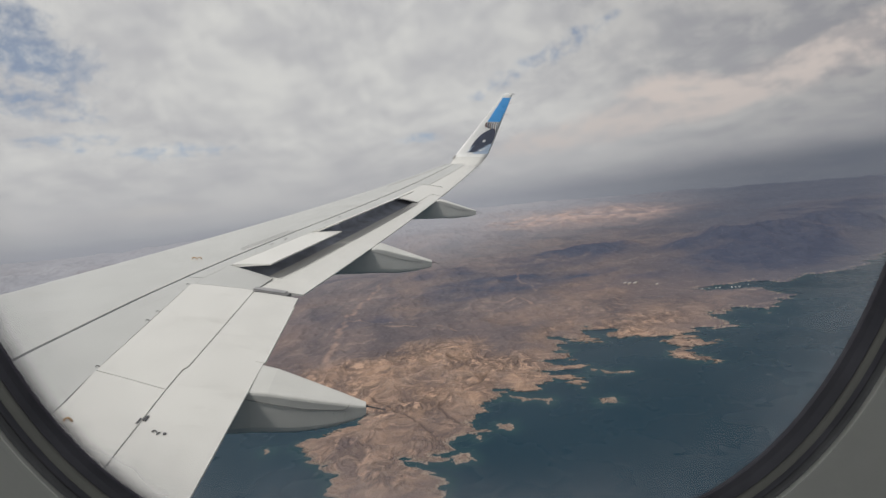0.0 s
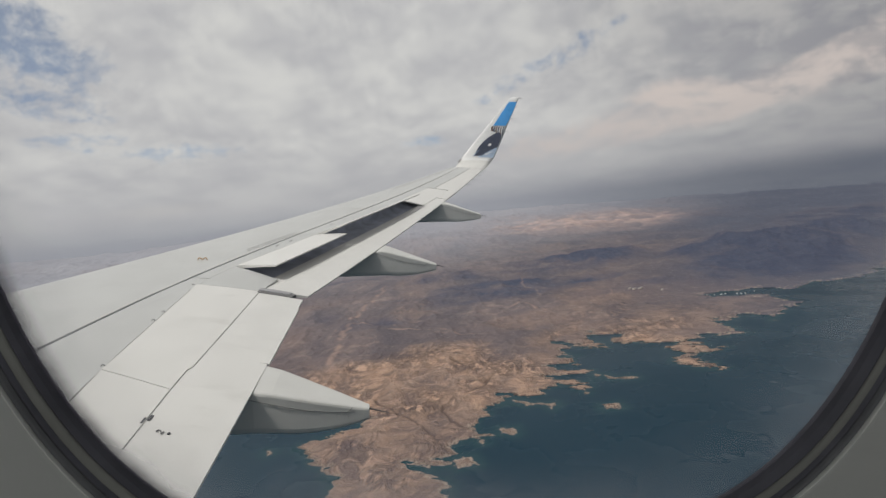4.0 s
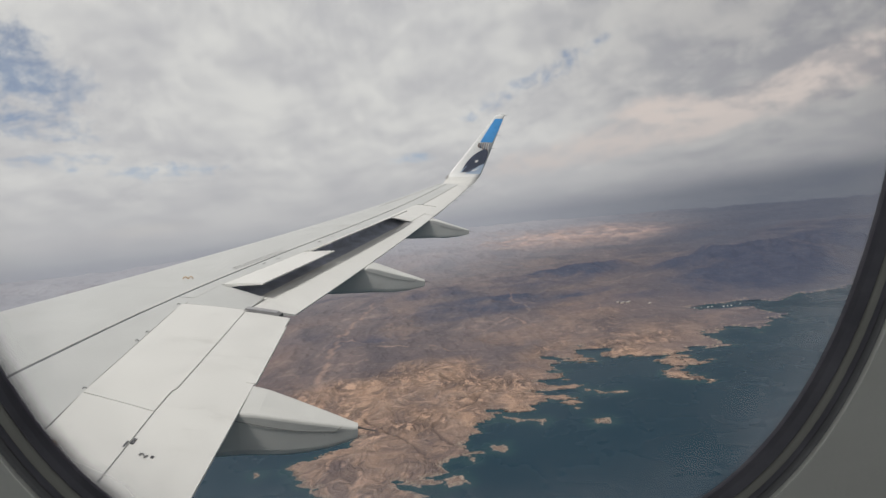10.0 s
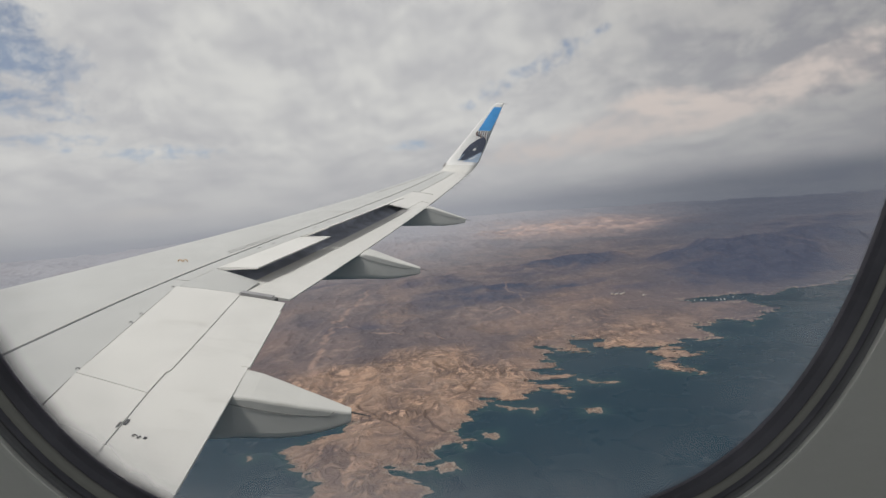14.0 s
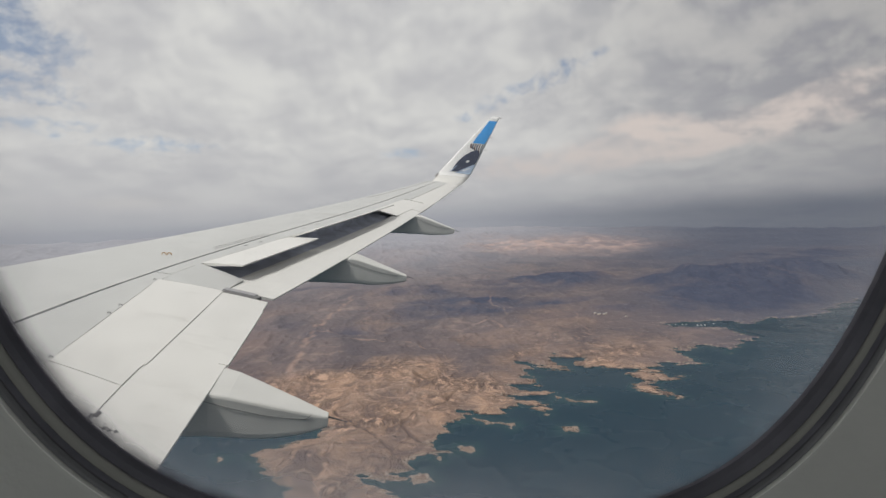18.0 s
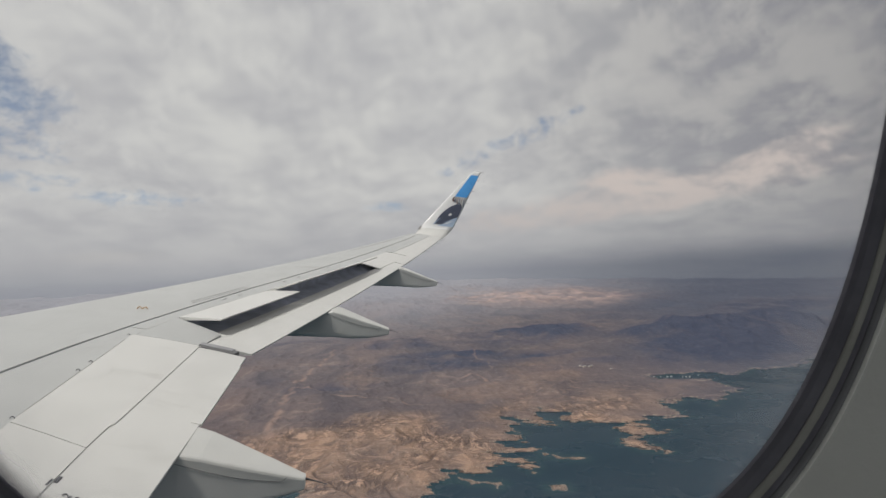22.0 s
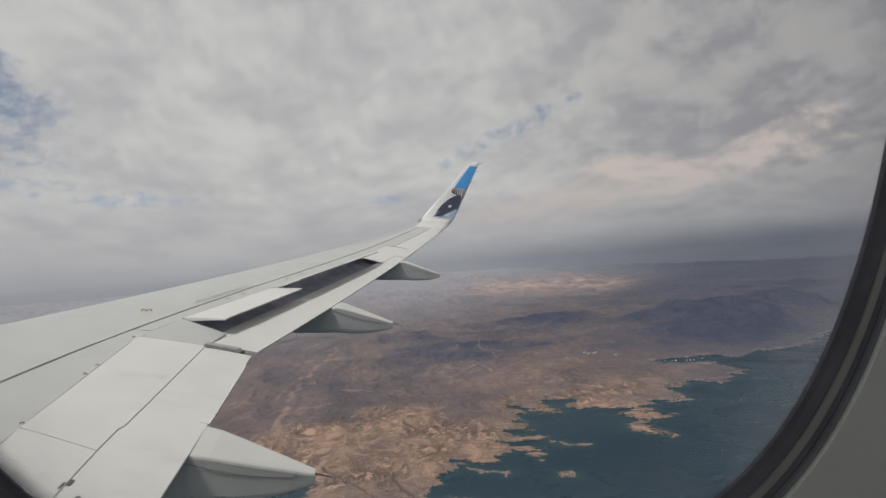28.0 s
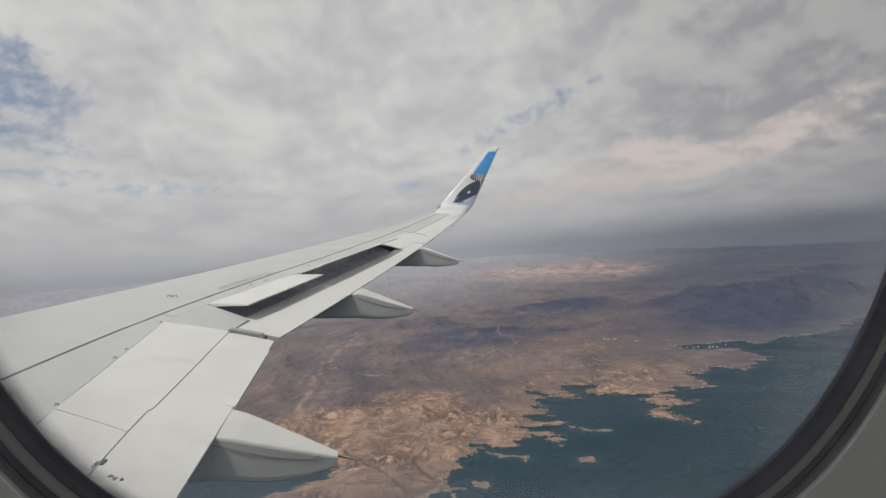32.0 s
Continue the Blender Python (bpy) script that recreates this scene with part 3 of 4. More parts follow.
def terrain(x, y):
    """Height and rock kinds of the desert round the lake, with masks for painted haze and shade."""
    r = np.hypot(x, y)
    sd = shore_distance(x, y)
    inland = smooth(sd, 0, 160)
    z = np.where(sd > 0, 0.25 + 1.6 * smooth(sd, 0, 7), -np.clip(-sd * 0.25, 0.25, 14))
    hills = fbm(x, y, 95, 5, 41, 0.5, True)
    bluffs = fbm(x, y, 30, 4, 53, 0.5, True)
    ranges = fbm(x + 300, y, 520, 6, 67, 0.52, True)
    land = smooth(sd, 2, 40)
    z = z + land * (4.5 * bluffs + (2.0 + 9.0 * inland) * hills)
    z = z + inland * smooth(r, 900, 1900) * 26 * ranges
    # dark mountains, painted cloud shade, pale badlands and the ranges on the skyline
    peaks = 0.5 + 0.6 * fbm(x, y, 150, 5, 61, 0.5, True)
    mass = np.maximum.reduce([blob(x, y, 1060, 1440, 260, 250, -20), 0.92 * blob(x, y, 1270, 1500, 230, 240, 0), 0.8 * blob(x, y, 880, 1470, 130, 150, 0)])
    # mountain rock and cloud-shadow patches share this dark mask
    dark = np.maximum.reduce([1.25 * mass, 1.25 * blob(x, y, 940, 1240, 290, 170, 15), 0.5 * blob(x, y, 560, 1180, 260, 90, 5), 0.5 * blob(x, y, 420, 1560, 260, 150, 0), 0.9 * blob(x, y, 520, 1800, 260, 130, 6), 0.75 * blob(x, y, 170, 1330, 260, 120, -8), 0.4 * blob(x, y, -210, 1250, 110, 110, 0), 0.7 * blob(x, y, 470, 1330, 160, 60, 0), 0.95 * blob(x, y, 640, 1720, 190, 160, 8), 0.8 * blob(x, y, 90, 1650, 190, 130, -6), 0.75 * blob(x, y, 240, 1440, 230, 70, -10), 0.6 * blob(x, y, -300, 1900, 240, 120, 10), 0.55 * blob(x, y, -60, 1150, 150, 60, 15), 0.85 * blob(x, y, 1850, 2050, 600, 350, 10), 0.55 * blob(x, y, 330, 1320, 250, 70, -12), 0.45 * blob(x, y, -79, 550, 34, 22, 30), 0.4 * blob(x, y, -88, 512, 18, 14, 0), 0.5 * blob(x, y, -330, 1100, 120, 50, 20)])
    z = z + inland * 60 * mass ** 1.2 * (0.45 * peaks + 0.55 * (0.35 + 0.9 * fbm(x, y, 95, 5, 63, 0.55, True)))
    z = z + inland * 13 * blob(x, y, 640, 1740, 180, 120, 8) * peaks * 1.3
    z = z + inland * 12 * blob(x, y, 90, 1660, 180, 110, -6) * peaks * 1.3
    rise = np.clip((r - 2300) / 2600, 0, None)
    az = np.degrees(np.arctan2(x, y))
    lift = np.interp(az, (-60, -20, 0, 20, 45, 70), (1.0, 0.98, 0.88, 0.62, 0.16, 0.10))
    z = z + inland * lift * (186 * rise ** 1.15 + smooth(r, 2300, 3400) * (20 * ranges + 3 * hills) * (1 + 0.5 * fbm(x, y, 1500, 2, 91)))
    az = np.degrees(np.arctan2(x, y))
    sand = smooth(sd, -1, 5) * np.maximum.reduce([smooth(-r + 220 * fbm(x, y, 160, 4, 71), -980, -760), 0.8 * blob(x, y, 390, 850, 210, 75, 18), 0.45 * blob(x, y, 620, 920, 200, 50, 0), 0.3 * smooth(fbm(x, y, 200, 4, 77), 0.15, 0.5)]) * (1 - 0.75 * smooth(az, 33, 45)) * (0.62 + 0.38 * smooth(r, 520, 650))
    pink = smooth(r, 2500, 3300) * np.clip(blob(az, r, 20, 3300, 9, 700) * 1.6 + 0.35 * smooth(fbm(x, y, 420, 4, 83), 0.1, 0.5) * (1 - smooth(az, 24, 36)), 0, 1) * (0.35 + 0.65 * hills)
    # how much distance haze is mixed into the ground colour
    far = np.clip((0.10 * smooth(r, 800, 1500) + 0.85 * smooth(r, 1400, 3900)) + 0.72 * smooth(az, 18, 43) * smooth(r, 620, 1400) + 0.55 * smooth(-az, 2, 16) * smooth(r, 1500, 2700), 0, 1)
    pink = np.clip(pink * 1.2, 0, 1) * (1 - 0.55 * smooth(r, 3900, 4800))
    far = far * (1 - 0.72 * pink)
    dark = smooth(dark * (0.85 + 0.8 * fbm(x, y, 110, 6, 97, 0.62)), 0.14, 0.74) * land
    bend_x, bend_y = x + 9 * fbm(x, y, 34, 3, 103), y + 14 * fbm(x, y, 34, 3, 107)
    wash = near_lines(bend_x, bend_y, WASHES) * (0.6 + 0.6 * fbm(x, y, 22, 3, 113)) * land
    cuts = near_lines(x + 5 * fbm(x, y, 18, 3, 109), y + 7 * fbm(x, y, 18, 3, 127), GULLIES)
    z = z - 3.0 * cuts * land
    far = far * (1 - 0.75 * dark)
    haze_dark = smooth(az - 11 * smooth(r, 2000, 4000), -2, 27)
    # crests to be lightened in the sand colour
    crest_light = smooth(0.55 * bluffs + 0.45 * hills, 0.35, 0.75)
    ring = smooth(sd, 0, 0.6) * (1 - smooth(sd, 2.0, 6.0))
    return z, dict(sand=sand, rock_shade=dark, pink=pink, haze_tint=far, shore=ring, haze_dark=haze_dark, wash=wash, cuts=cuts, crest_light=crest_light), sd


def sheet(name, az, rad, height, mat, names):
    """A fan of ground round the place, finer where it is looked at."""
    a, r = np.meshgrid(np.radians(az), rad, indexing="ij")
    x, y = (r * np.sin(a)).ravel(), (r * np.cos(a)).ravel()
    z, attrs = height(x, y)
    na, nr = len(az), len(rad)
    co = np.stack([x, y, z], 1)
    i = np.arange(na)[:, None]
    j = np.arange(nr - 1)[None, :]
    k = (i + 1) % na
    quads = np.stack([i * nr + j, i * nr + j + 1, k * nr + j + 1, k * nr + j], -1).reshape(-1, 4)
    me = bpy.data.meshes.new(name)
    me.vertices.add(len(co)), me.loops.add(quads.size), me.polygons.add(len(quads))
    me.vertices.foreach_set("co", co.astype(np.float32).ravel())
    me.loops.foreach_set("vertex_index", quads.astype(np.int32).ravel())
    me.polygons.foreach_set("loop_start", np.arange(0, quads.size, 4, dtype=np.int32))
    me.polygons.foreach_set("use_smooth", np.ones(len(quads), bool))
    for key in names:
        at = me.attributes.new(key, "FLOAT", "POINT")
        at.data.foreach_set("value", np.clip(attrs[key], 0, 1).astype(np.float32))
    me.materials.append(mat)
    me.update(calc_edges=True)
    me.validate()
    return new(name, me)


def ground_height(x, y):
    z, attrs, sd = terrain(x, y)
    return z, attrs


def lake_height(x, y):
    sd = shore_distance(x, y)
    return np.zeros_like(x), dict(shallow=0.55 * smooth(sd, -16, -1))


RAD = np.concatenate([np.array([0.02, 60, 150, 260]), np.geomspace(330, 2600, 680), np.geomspace(2625, 4880, 110)])
AZ = np.concatenate([np.arange(-44, 58, 0.095), np.arange(60, 315, 5.0)])
ground = sheet("ground", AZ, RAD, ground_height, DESERT, ("sand", "rock_shade", "pink", "haze_tint", "shore", "haze_dark", "wash", "cuts", "crest_light"))
tagged(ground, "brown and tan desert land with dark hills, cloud shade and haze painted in, round a lake", "ground", kind="structure")
RAD_W = np.concatenate([np.array([0.02, 60, 150, 260]), np.geomspace(330, 1700, 120), np.array([2200, 3200, 4880])])
AZ_W = np.concatenate([np.arange(-44, 58, 0.5), np.arange(60, 315, 5.0)])
water = sheet("water", AZ_W, RAD_W, lake_height, LAKE, ("shallow",))
tagged(water, "dark blue-green lake water with faint ripples", "water", kind="structure")

# ---- the right wing ----
KINK = 6.4


def te(y):
    return 0.316 * max(0.0, y - KINK)


def le(y):
    return -2.417 + 0.457 * (y - KINK)


def top(y, w, lift=0.0):
    """A point on the wing's upper surface: y along the span, w metres forward of the trailing edge."""
    c = te(y) - le(y)
    u = w / c
    q = min(max(u, 0.0), 1.0)
    z = 0.09 * (y - KINK) + 0.003 * (y - KINK) ** 2 + c * (0.15 * (q - q ** 2.2) + 0.061 * u)
    if u > 0.9:
        z -= c * 1.1 * (u - 0.9) ** 2
    return Vector((te(y) - w, y, z + lift))


def pan(y):      # seam behind the wing box
    x = float(np.interp(y, (2.4, 4.86, 5.44, 5.86, 6.31, 6.73, 7.42, 8.56, 10.14, 12.66, 16.5, 16.8), (-1.50, -1.30, -1.225, -1.167, -1.09, -0.985, -0.776, -0.398, 0.189, 1.14, 2.53, 2.64)))
    return te(y) - x


def hinge(y):    # spoiler hinges
    return float(np.interp(y, (2.4, 4.36, 4.72, 6.43, 7.08, 8.47, 9.98, 11.48, 13.15), (0.78, 0.80, 0.84, 0.92, 0.96, 0.895, 0.785, 0.69, 0.60)))


def slot(y):     # where the flap comes out from under the spoilers
    return float(np.interp(y, (2.4, 4.0, 4.6, 4.86, 4.875, 6.43, 6.84, 8.35, 9.86, 11.32, 12.8), (0.36, 0.39, 0.41, 0.412, 0.396, 0.38, 0.425, 0.37, 0.305, 0.24, 0.17)))


def span(a, b, n):
    return [a + (b - a) * i / n for i in range(n + 1)]


def panel(name, y0, y1, fore, aft, mat, parent, lift=0.0, thick=0.02, ny=8, nw=5, raised=0.0, label="", skew=0.0):
    """A skin panel that follows the wing between two lines; raised: degrees about its fore edge."""
    up, dn = [], []
    for y in span(y0, y1, ny):
        ru, rd = [], []
        lean = skew if not isinstance(skew, tuple) else skew[0] + (skew[1] - skew[0]) * (y - y0) / (y1 - y0)
        for s in span(0, 1, nw):
            wf, wa = fore(y), aft(y + lean)
            p = top(y + lean * s, wf + (wa - wf) * s, lift)
            if raised:
                h = top(y, wf, lift)
                d = p - h
                a = radians(raised)
                p = h + Vector((d.x * math.cos(a), d.y, d.z * math.cos(a) + d.x * math.sin(a)))
            ru.append(p)
            rd.append(p - Vector((0, 0, thick * (1 - 0.6 * s))))
        up.append(ru), dn.append(rd)
    return part(name, slab(up, dn), mat, parent, label, smooth=False)


wing = base("aircraft_wing", CRAFT, label="light grey airliner wing with raised spoilers and upturned tip", category="wing")

# wing box: solid body, dark where seams and the spoiler bay open it
ups, dns = [], []
for y in span(1.95, 16.8, 44):
    c = te(y) - le(y)
    fore = c * 1.0
    a, b = hinge(y) + 0.02 if y < 13.15 else 0.50, pan(y)
    cut = slot(y) + 0.10 if y < 12.3 else 0.30
    ws = [cut, cut + 0.02, a, a + 0.01, b, (b + fore) / 2, fore * 0.93]
    deep = [-0.15, -0.13, -0.12, -0.024, -0.024, -0.024, -0.024] if y < 12.25 else [-0.024] * 7
    shoal = min(1.0, max(0.18, (12.2 - y) / 1.1))
    ups.append([top(y, w, d if d > -0.1 else d * shoal) for w, d in zip(ws, deep)])
    dns.append([top(y, w, 0) - Vector((0, 0, 0.03 + 0.11 * c * math.sin(math.pi * min(1, (w / c) * 0.92 + 0.06)) ** 0.7 + 0.0)) for w in ws])
part("wing_box", slab(ups, dns), BAY, wing, "dark inner structure seen in seams and bay")

up, dn = [], []
for y in span(1.95, 16.8, 60):
    c = te(y) - le(y)
    b = pan(y) + 0.020
    ws = [b + (c * 0.90 - b) * s for s in span(0, 1, 8)] + [c * q for q in (0.93, 0.96, 0.98, 0.993, 1.0)]
    up.append([top(y, w) for w in ws])
    dn.append([top(y, w) - Vector((0, 0, 0.03 + (0.0 if w < c * 0.9 else 0.12 * c * (1 - ((w / c - 0.9) / 0.1) ** 2) * 0.8))) for w in ws])
part("upper_skin", slab(up, dn), WING_GREY, wing, smooth=False)
for ob in (wing.children[-1],):
    ob.data.polygons.foreach_set("use_smooth", [True] * len(ob.data.polygons))

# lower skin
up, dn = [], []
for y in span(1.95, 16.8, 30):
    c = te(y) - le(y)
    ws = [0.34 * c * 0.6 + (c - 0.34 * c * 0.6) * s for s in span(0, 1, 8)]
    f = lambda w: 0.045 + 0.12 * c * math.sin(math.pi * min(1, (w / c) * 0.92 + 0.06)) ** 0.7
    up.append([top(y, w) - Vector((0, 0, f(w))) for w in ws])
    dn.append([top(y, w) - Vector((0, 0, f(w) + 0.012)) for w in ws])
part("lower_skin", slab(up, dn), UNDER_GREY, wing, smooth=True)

# shroud strip between seam and spoilers, and the fixed panels
panel("shroud_panel", 1.95, 6.60, lambda y: pan(y) - 0.006, lambda y: hinge(y) + 0.004, WING_GREY, wing, ny=14)
panel("shroud_panel", 6.612, 13.16, lambda y: pan(y) - 0.006, lambda y: hinge(y) + (0.008 if y < 11.0 else -0.002), WING_GREY, wing, ny=20)
panel("shroud_panel", 13.17, 16.78, lambda y: pan(y) - 0.006, lambda y: float(np.interp(y, (13.2, 16.46, 16.8), (0.49, 0.345, 0.33))), WING_GREY, wing, ny=10)
panel("fixed_panel", 6.445, 7.035, lambda y: hinge(y) + 0.005, lambda y: slot(y) + 0.006, WING_GREY, wing, ny=4, thick=0.03, skew=(0.0, -0.24), label="fixed grey panel beside the flap gap")
panel("fixed_panel", 12.24, 13.175, lambda y: hinge(y) + 0.004, lambda y: 0.0, PANEL_GREY, wing, lift=-0.008, ny=4, thick=0.03)
panel("fixed_panel", 12.24, 13.175, lambda y: slot(y - 0.3) - 0.001, lambda y: 0.0, PANEL_GREY, wing, lift=0.003, ny=4, thick=0.011)
panel("fixed_panel", 1.95, 4.722, lambda y: hinge(y) - 0.004, lambda y: slot(y) + 0.002, PANEL_GREY, wing, lift=0.004, ny=8, thick=0.03, skew=(0.0, -0.13))

# spoilers: the inboard one and the outermost lie flat, three between stand up
SP = [(4.73, 6.43, 0, (-0.13, 0.0)), (7.05, 8.565, 16, (-0.24, -0.22)), (8.58, 9.975, 30, (-0.22, -0.15)), (9.99, 11.475, 30, (-0.15, -0.17)), (11.487, 13.12, 0, (-0.17, -0.33))]
spoilers = []
for y0, y1, angle, skew in SP:
    spoilers.append(panel("spoiler", y0, y1, lambda y: hinge(y) - 0.004, lambda y: slot(y) + 0.002, PANEL_GREY, wing, lift=0.004, ny=8 if y0 > 5 else 130, nw=5, raised=angle, thick=0.035 if angle else 0.012 if y0 < 6 else 0.025, skew=skew, label="raised grey spoiler panel" if angle else "flat grey spoiler panel"))


def flap(y0, y1, mat, dip=0.0, label=""):
    up, dn = [], []
    for y in span(y0, y1, 16):
        n0 = slot(y) + 0.20
        ws = [n0, n0 - 0.015, n0 - 0.05, n0 - 0.12, slot(y), slot(y) * 0.75, slot(y) * 0.5, slot(y) * 0.25, 0.0]
        dip_y = dip * min(1.0, max(0.0, (11.45 - y) / 0.6), 0.15 + max(0.0, (y - 6.5) / 0.7))
        ld = [-0.12, -0.085, -0.055 - dip_y, -0.012 - dip_y, -0.002 - dip_y, -0.1 * dip_y, 0, 0, 0]
        th = [0.01, 0.05, 0.075, 0.10, 0.095, 0.075, 0.05, 0.03, 0.012]
        up.append([top(y, w, d) for w, d in zip(ws, ld)])
        dn.append([top(y, w, d - t) for w, d, t in zip(ws, ld, th)])
    return part("flap", slab(up, dn), mat, wing, label)


flap_in = flap(1.95, 6.405, PANEL_GREY, 0.0, "inboard grey flap with a stencilled digit")
flap_out = flap(6.50, 12.22, PANEL_GREY, 0.035, "long outboard grey flap")
bm = slab([[top(y, w, 0.004) for w in span(0.40, 0.10, 6)] for y in (6.408, 6.488)], [[top(y, w, -0.03) for w in span(0.40, 0.10, 6)] for y in (6.408, 6.488)])
part("flap_seal", bm, SEAL, flap_out, "dark grey seal between the flaps")
bm = slab([[top(y, w, 0.009) for w in span(0.41, 0.14, 6)] for y in (6.450, 6.506)], [[top(y, w, -0.004) for w in span(0.41, 0.14, 6)] for y in (6.450, 6.506)])
part("flap_end_plate", bm, UNDER_GREY, flap_out, "narrow grey plate at the flap end")
panel("aileron", 13.19, 16.46, lambda y: float(np.interp(y, (13.2, 16.46), (0.475, 0.33))), lambda y: 0.0, PANEL_GREY, wing, ny=10, thick=0.03, label="pale grey aileron")
panel("wing_tip_panel", 16.475, 16.80, lambda y: 0.325, lambda y: 0.0, PANEL_GREY, wing, ny=2, thick=0.03)

# pale actuator cover at the outer end of the spoiler bay
bm = slab([[top(y, w, -0.055 + 0.02 * math.sin(math.pi * q)) for q, w in ((0.0, 0.50), (0.35, 0.45), (0.7, 0.40), (1.0, 0.36))] for y in span(11.62, 12.10, 5)], [[top(y, w, -0.10) for w in (0.50, 0.45, 0.40, 0.36)] for y in span(11.62, 12.10, 5)])
part("actuator_cover", bm, FAIRING_GREY, wing, "pale rounded actuator cover in the spoiler bay")
# narrow rubbed step along the inboard flap's edge
bm = slab([[top(y, w, 0.003) for w in (0.05, -0.012)] for y in span(5.08, 6.16, 6)], [[top(y, w, -0.010) for w in (0.05, -0.012)] for y in span(5.08, 6.16, 6)])
part("edge_strip", bm, PANEL_GREY, flap_in)


def fairing(yc, half, size, deep=0.0):
    """Canoe fairing under the flap track: boxy, tapering to a blunt tail."""
    x0, z0 = te(yc), top(yc, 0.0).z
    rings = []
    for dx, hw, zt, zb in ((-1.75, 0.04, -0.20, -0.24), (-1.35, 0.62, -0.15, -0.28), (-0.9, 0.88, -0.10, -0.285), (-0.4, 0.98, -0.06, -0.280), (-0.10, 1.0, -0.025, -0.276), (0.0, 0.985, -0.004, -0.276), (0.10, 0.90, -0.026, -0.290), (0.24, 0.75, -0.072, -0.312), (0.36, 0.60, -0.112, -0.318), (0.48, 0.44, -0.150, -0.314), (0.58, 0.30, -0.183, -0.298), (0.64, 0.21, -0.203, -0.285), (0.664, 0.17, -0.210, -0.277)):
        w, t, b = half * hw, z0 + zt * size, z0 + (zb - deep * min(1.0, max(0.0, (0.42 - dx) / 0.45))) * size
        h = t - b
        cr = min(0.016, w * 0.35, h * 0.3)
        ring = [(-w + cr, t), (w - cr, t), (w - cr * 0.3, t - cr * 0.3), (w, t - cr), (w, b + h * 0.20), (w * 0.965, b + h * 0.09), (w * 0.86, b + h * 0.025), (w * 0.5, b), (-w * 0.5, b), (-w * 0.86, b + h * 0.025), (-w * 0.965, b + h * 0.09), (-w, b + h * 0.20), (-w, t - cr), (-w + cr * 0.3, t - cr * 0.3)]
        rings.append([(x0 + dx * size, yc + a, z + 0.10 * a) for a, z in ring])
    ob = part("flap_track_fairing", loft(rings), FAIRING_GREY, wing, "grey canoe-shaped flap track fairing")
    # seam along the side, rivets, and the wick at the tail
    line = []
    for dx, hw, dz in ((-0.06, 1.0, -0.052), (0.02, 0.985, -0.075), (0.15, 0.86, -0.12), (0.30, 0.68, -0.168), (0.42, 0.51, -0.196), (0.535, 0.36, -0.215), (0.565, 0.33, -0.19)):
        line.append(Vector((x0 + dx * size, yc - half * hw - 0.0045, z0 + dz * size)))
    for a, b in zip(line, line[1:]):
        part("seam", rod(a + Vector((0, 0.002, 0)), b + Vector((0, 0.002, 0)), 0.0020, n=5), SEAL, ob)
    for f in (0.2, 0.34, 0.47, 0.54):
        bm = bmesh.new()
        bmesh.ops.create_icosphere(bm, subdivisions=1, radius=0.0032)
        bmesh.ops.translate(bm, verts=bm.verts, vec=(x0 + f * size, yc - half * (1.05 - 1.28 * f) - 0.004, z0 - (0.10 + 0.26 * f) * size))
        part("rivet", bm, SEAL, ob)
    tail = Vector((x0 + 0.66 * size, yc, z0 - 0.225 * size))
    part("static_wick", rod(tail, tail + Vector((0.13, 0.0, -0.035)), 0.006, 0.002, 6), BLACK_INK, ob, "thin black static wick")
    return ob


fairing(4.885, 0.185, 1.0)
fairing(8.43, 0.185, 1.07, 0.034)
fairing(11.92, 0.15, 1.12, 0.05)

# ---- upturned wing tip ----
TIPS = [(16.80, 1.262, 2.374, 3.286), (16.95, 1.293, 2.46, 3.38), (17.10, 1.345, 2.55, 3.47), (17.23, 1.425, 2.63, 3.56), (17.33, 1.53, 2.70, 3.66), (17.40, 1.65, 2.79, 3.75), (17.50, 2.10, 3.17, 3.96), (17.60, 2.56, 3.56, 4.16), (17.70, 3.02, 3.95, 4.37), (17.78, 3.34, 4.22, 4.51), (17.80, 3.43, 4.33, 4.56)]


def tip_at(s, f, off=0.0):
    """On the inner face of the winglet: s from root 0 to top 1 (by height), f from leading edge 0 to trailing edge 1."""
    zs = [t[1] for t in TIPS]
    z = zs[0] + (zs[-1] - zs[0]) * s
    y, a, b = (float(np.interp(z, zs, [t[k] for t in TIPS])) for k in (0, 2, 3))
    bulge = 0.035 * (b - a) * math.sin(math.pi * min(1.0, max(f, 0.0) ** 0.7))
    return Vector((a + (b - a) * f, y - bulge - off, z + (1 - s) * 0.02 * math.sin(math.pi * max(f, 0.0))))


rings = []
for k, (y, z, a, b) in enumerate(TIPS):
    c = b - a
    s = min(1.0, k / 5.0)
    nrm = Vector((0, -math.sin(s * 1.35), math.cos(s * 1.35)))
    fs = (0.0, 0.03, 0.12, 0.3, 0.55, 0.8, 1.0)
    up = [Vector((a + c * f, y, z)) + nrm * (0.035 * c * math.sin(math.pi * f ** 0.7)) for f in fs]
    dn = [Vector((a + c * f, y, z)) - nrm * (0.035 * c * math.sin(math.pi * f ** 0.7) + 0.002) for f in fs[-1:0:-1]]
    rings.append(up + dn)
winglet = part("winglet", loft(rings), WHITE, wing, "white upturned winglet with painted blue tip", smooth=True)
winglet.data.materials.append(PANEL_GREY)
for f in winglet.data.polygons:
    f.material_index = 1 if f.center.z < 1.58 else 0


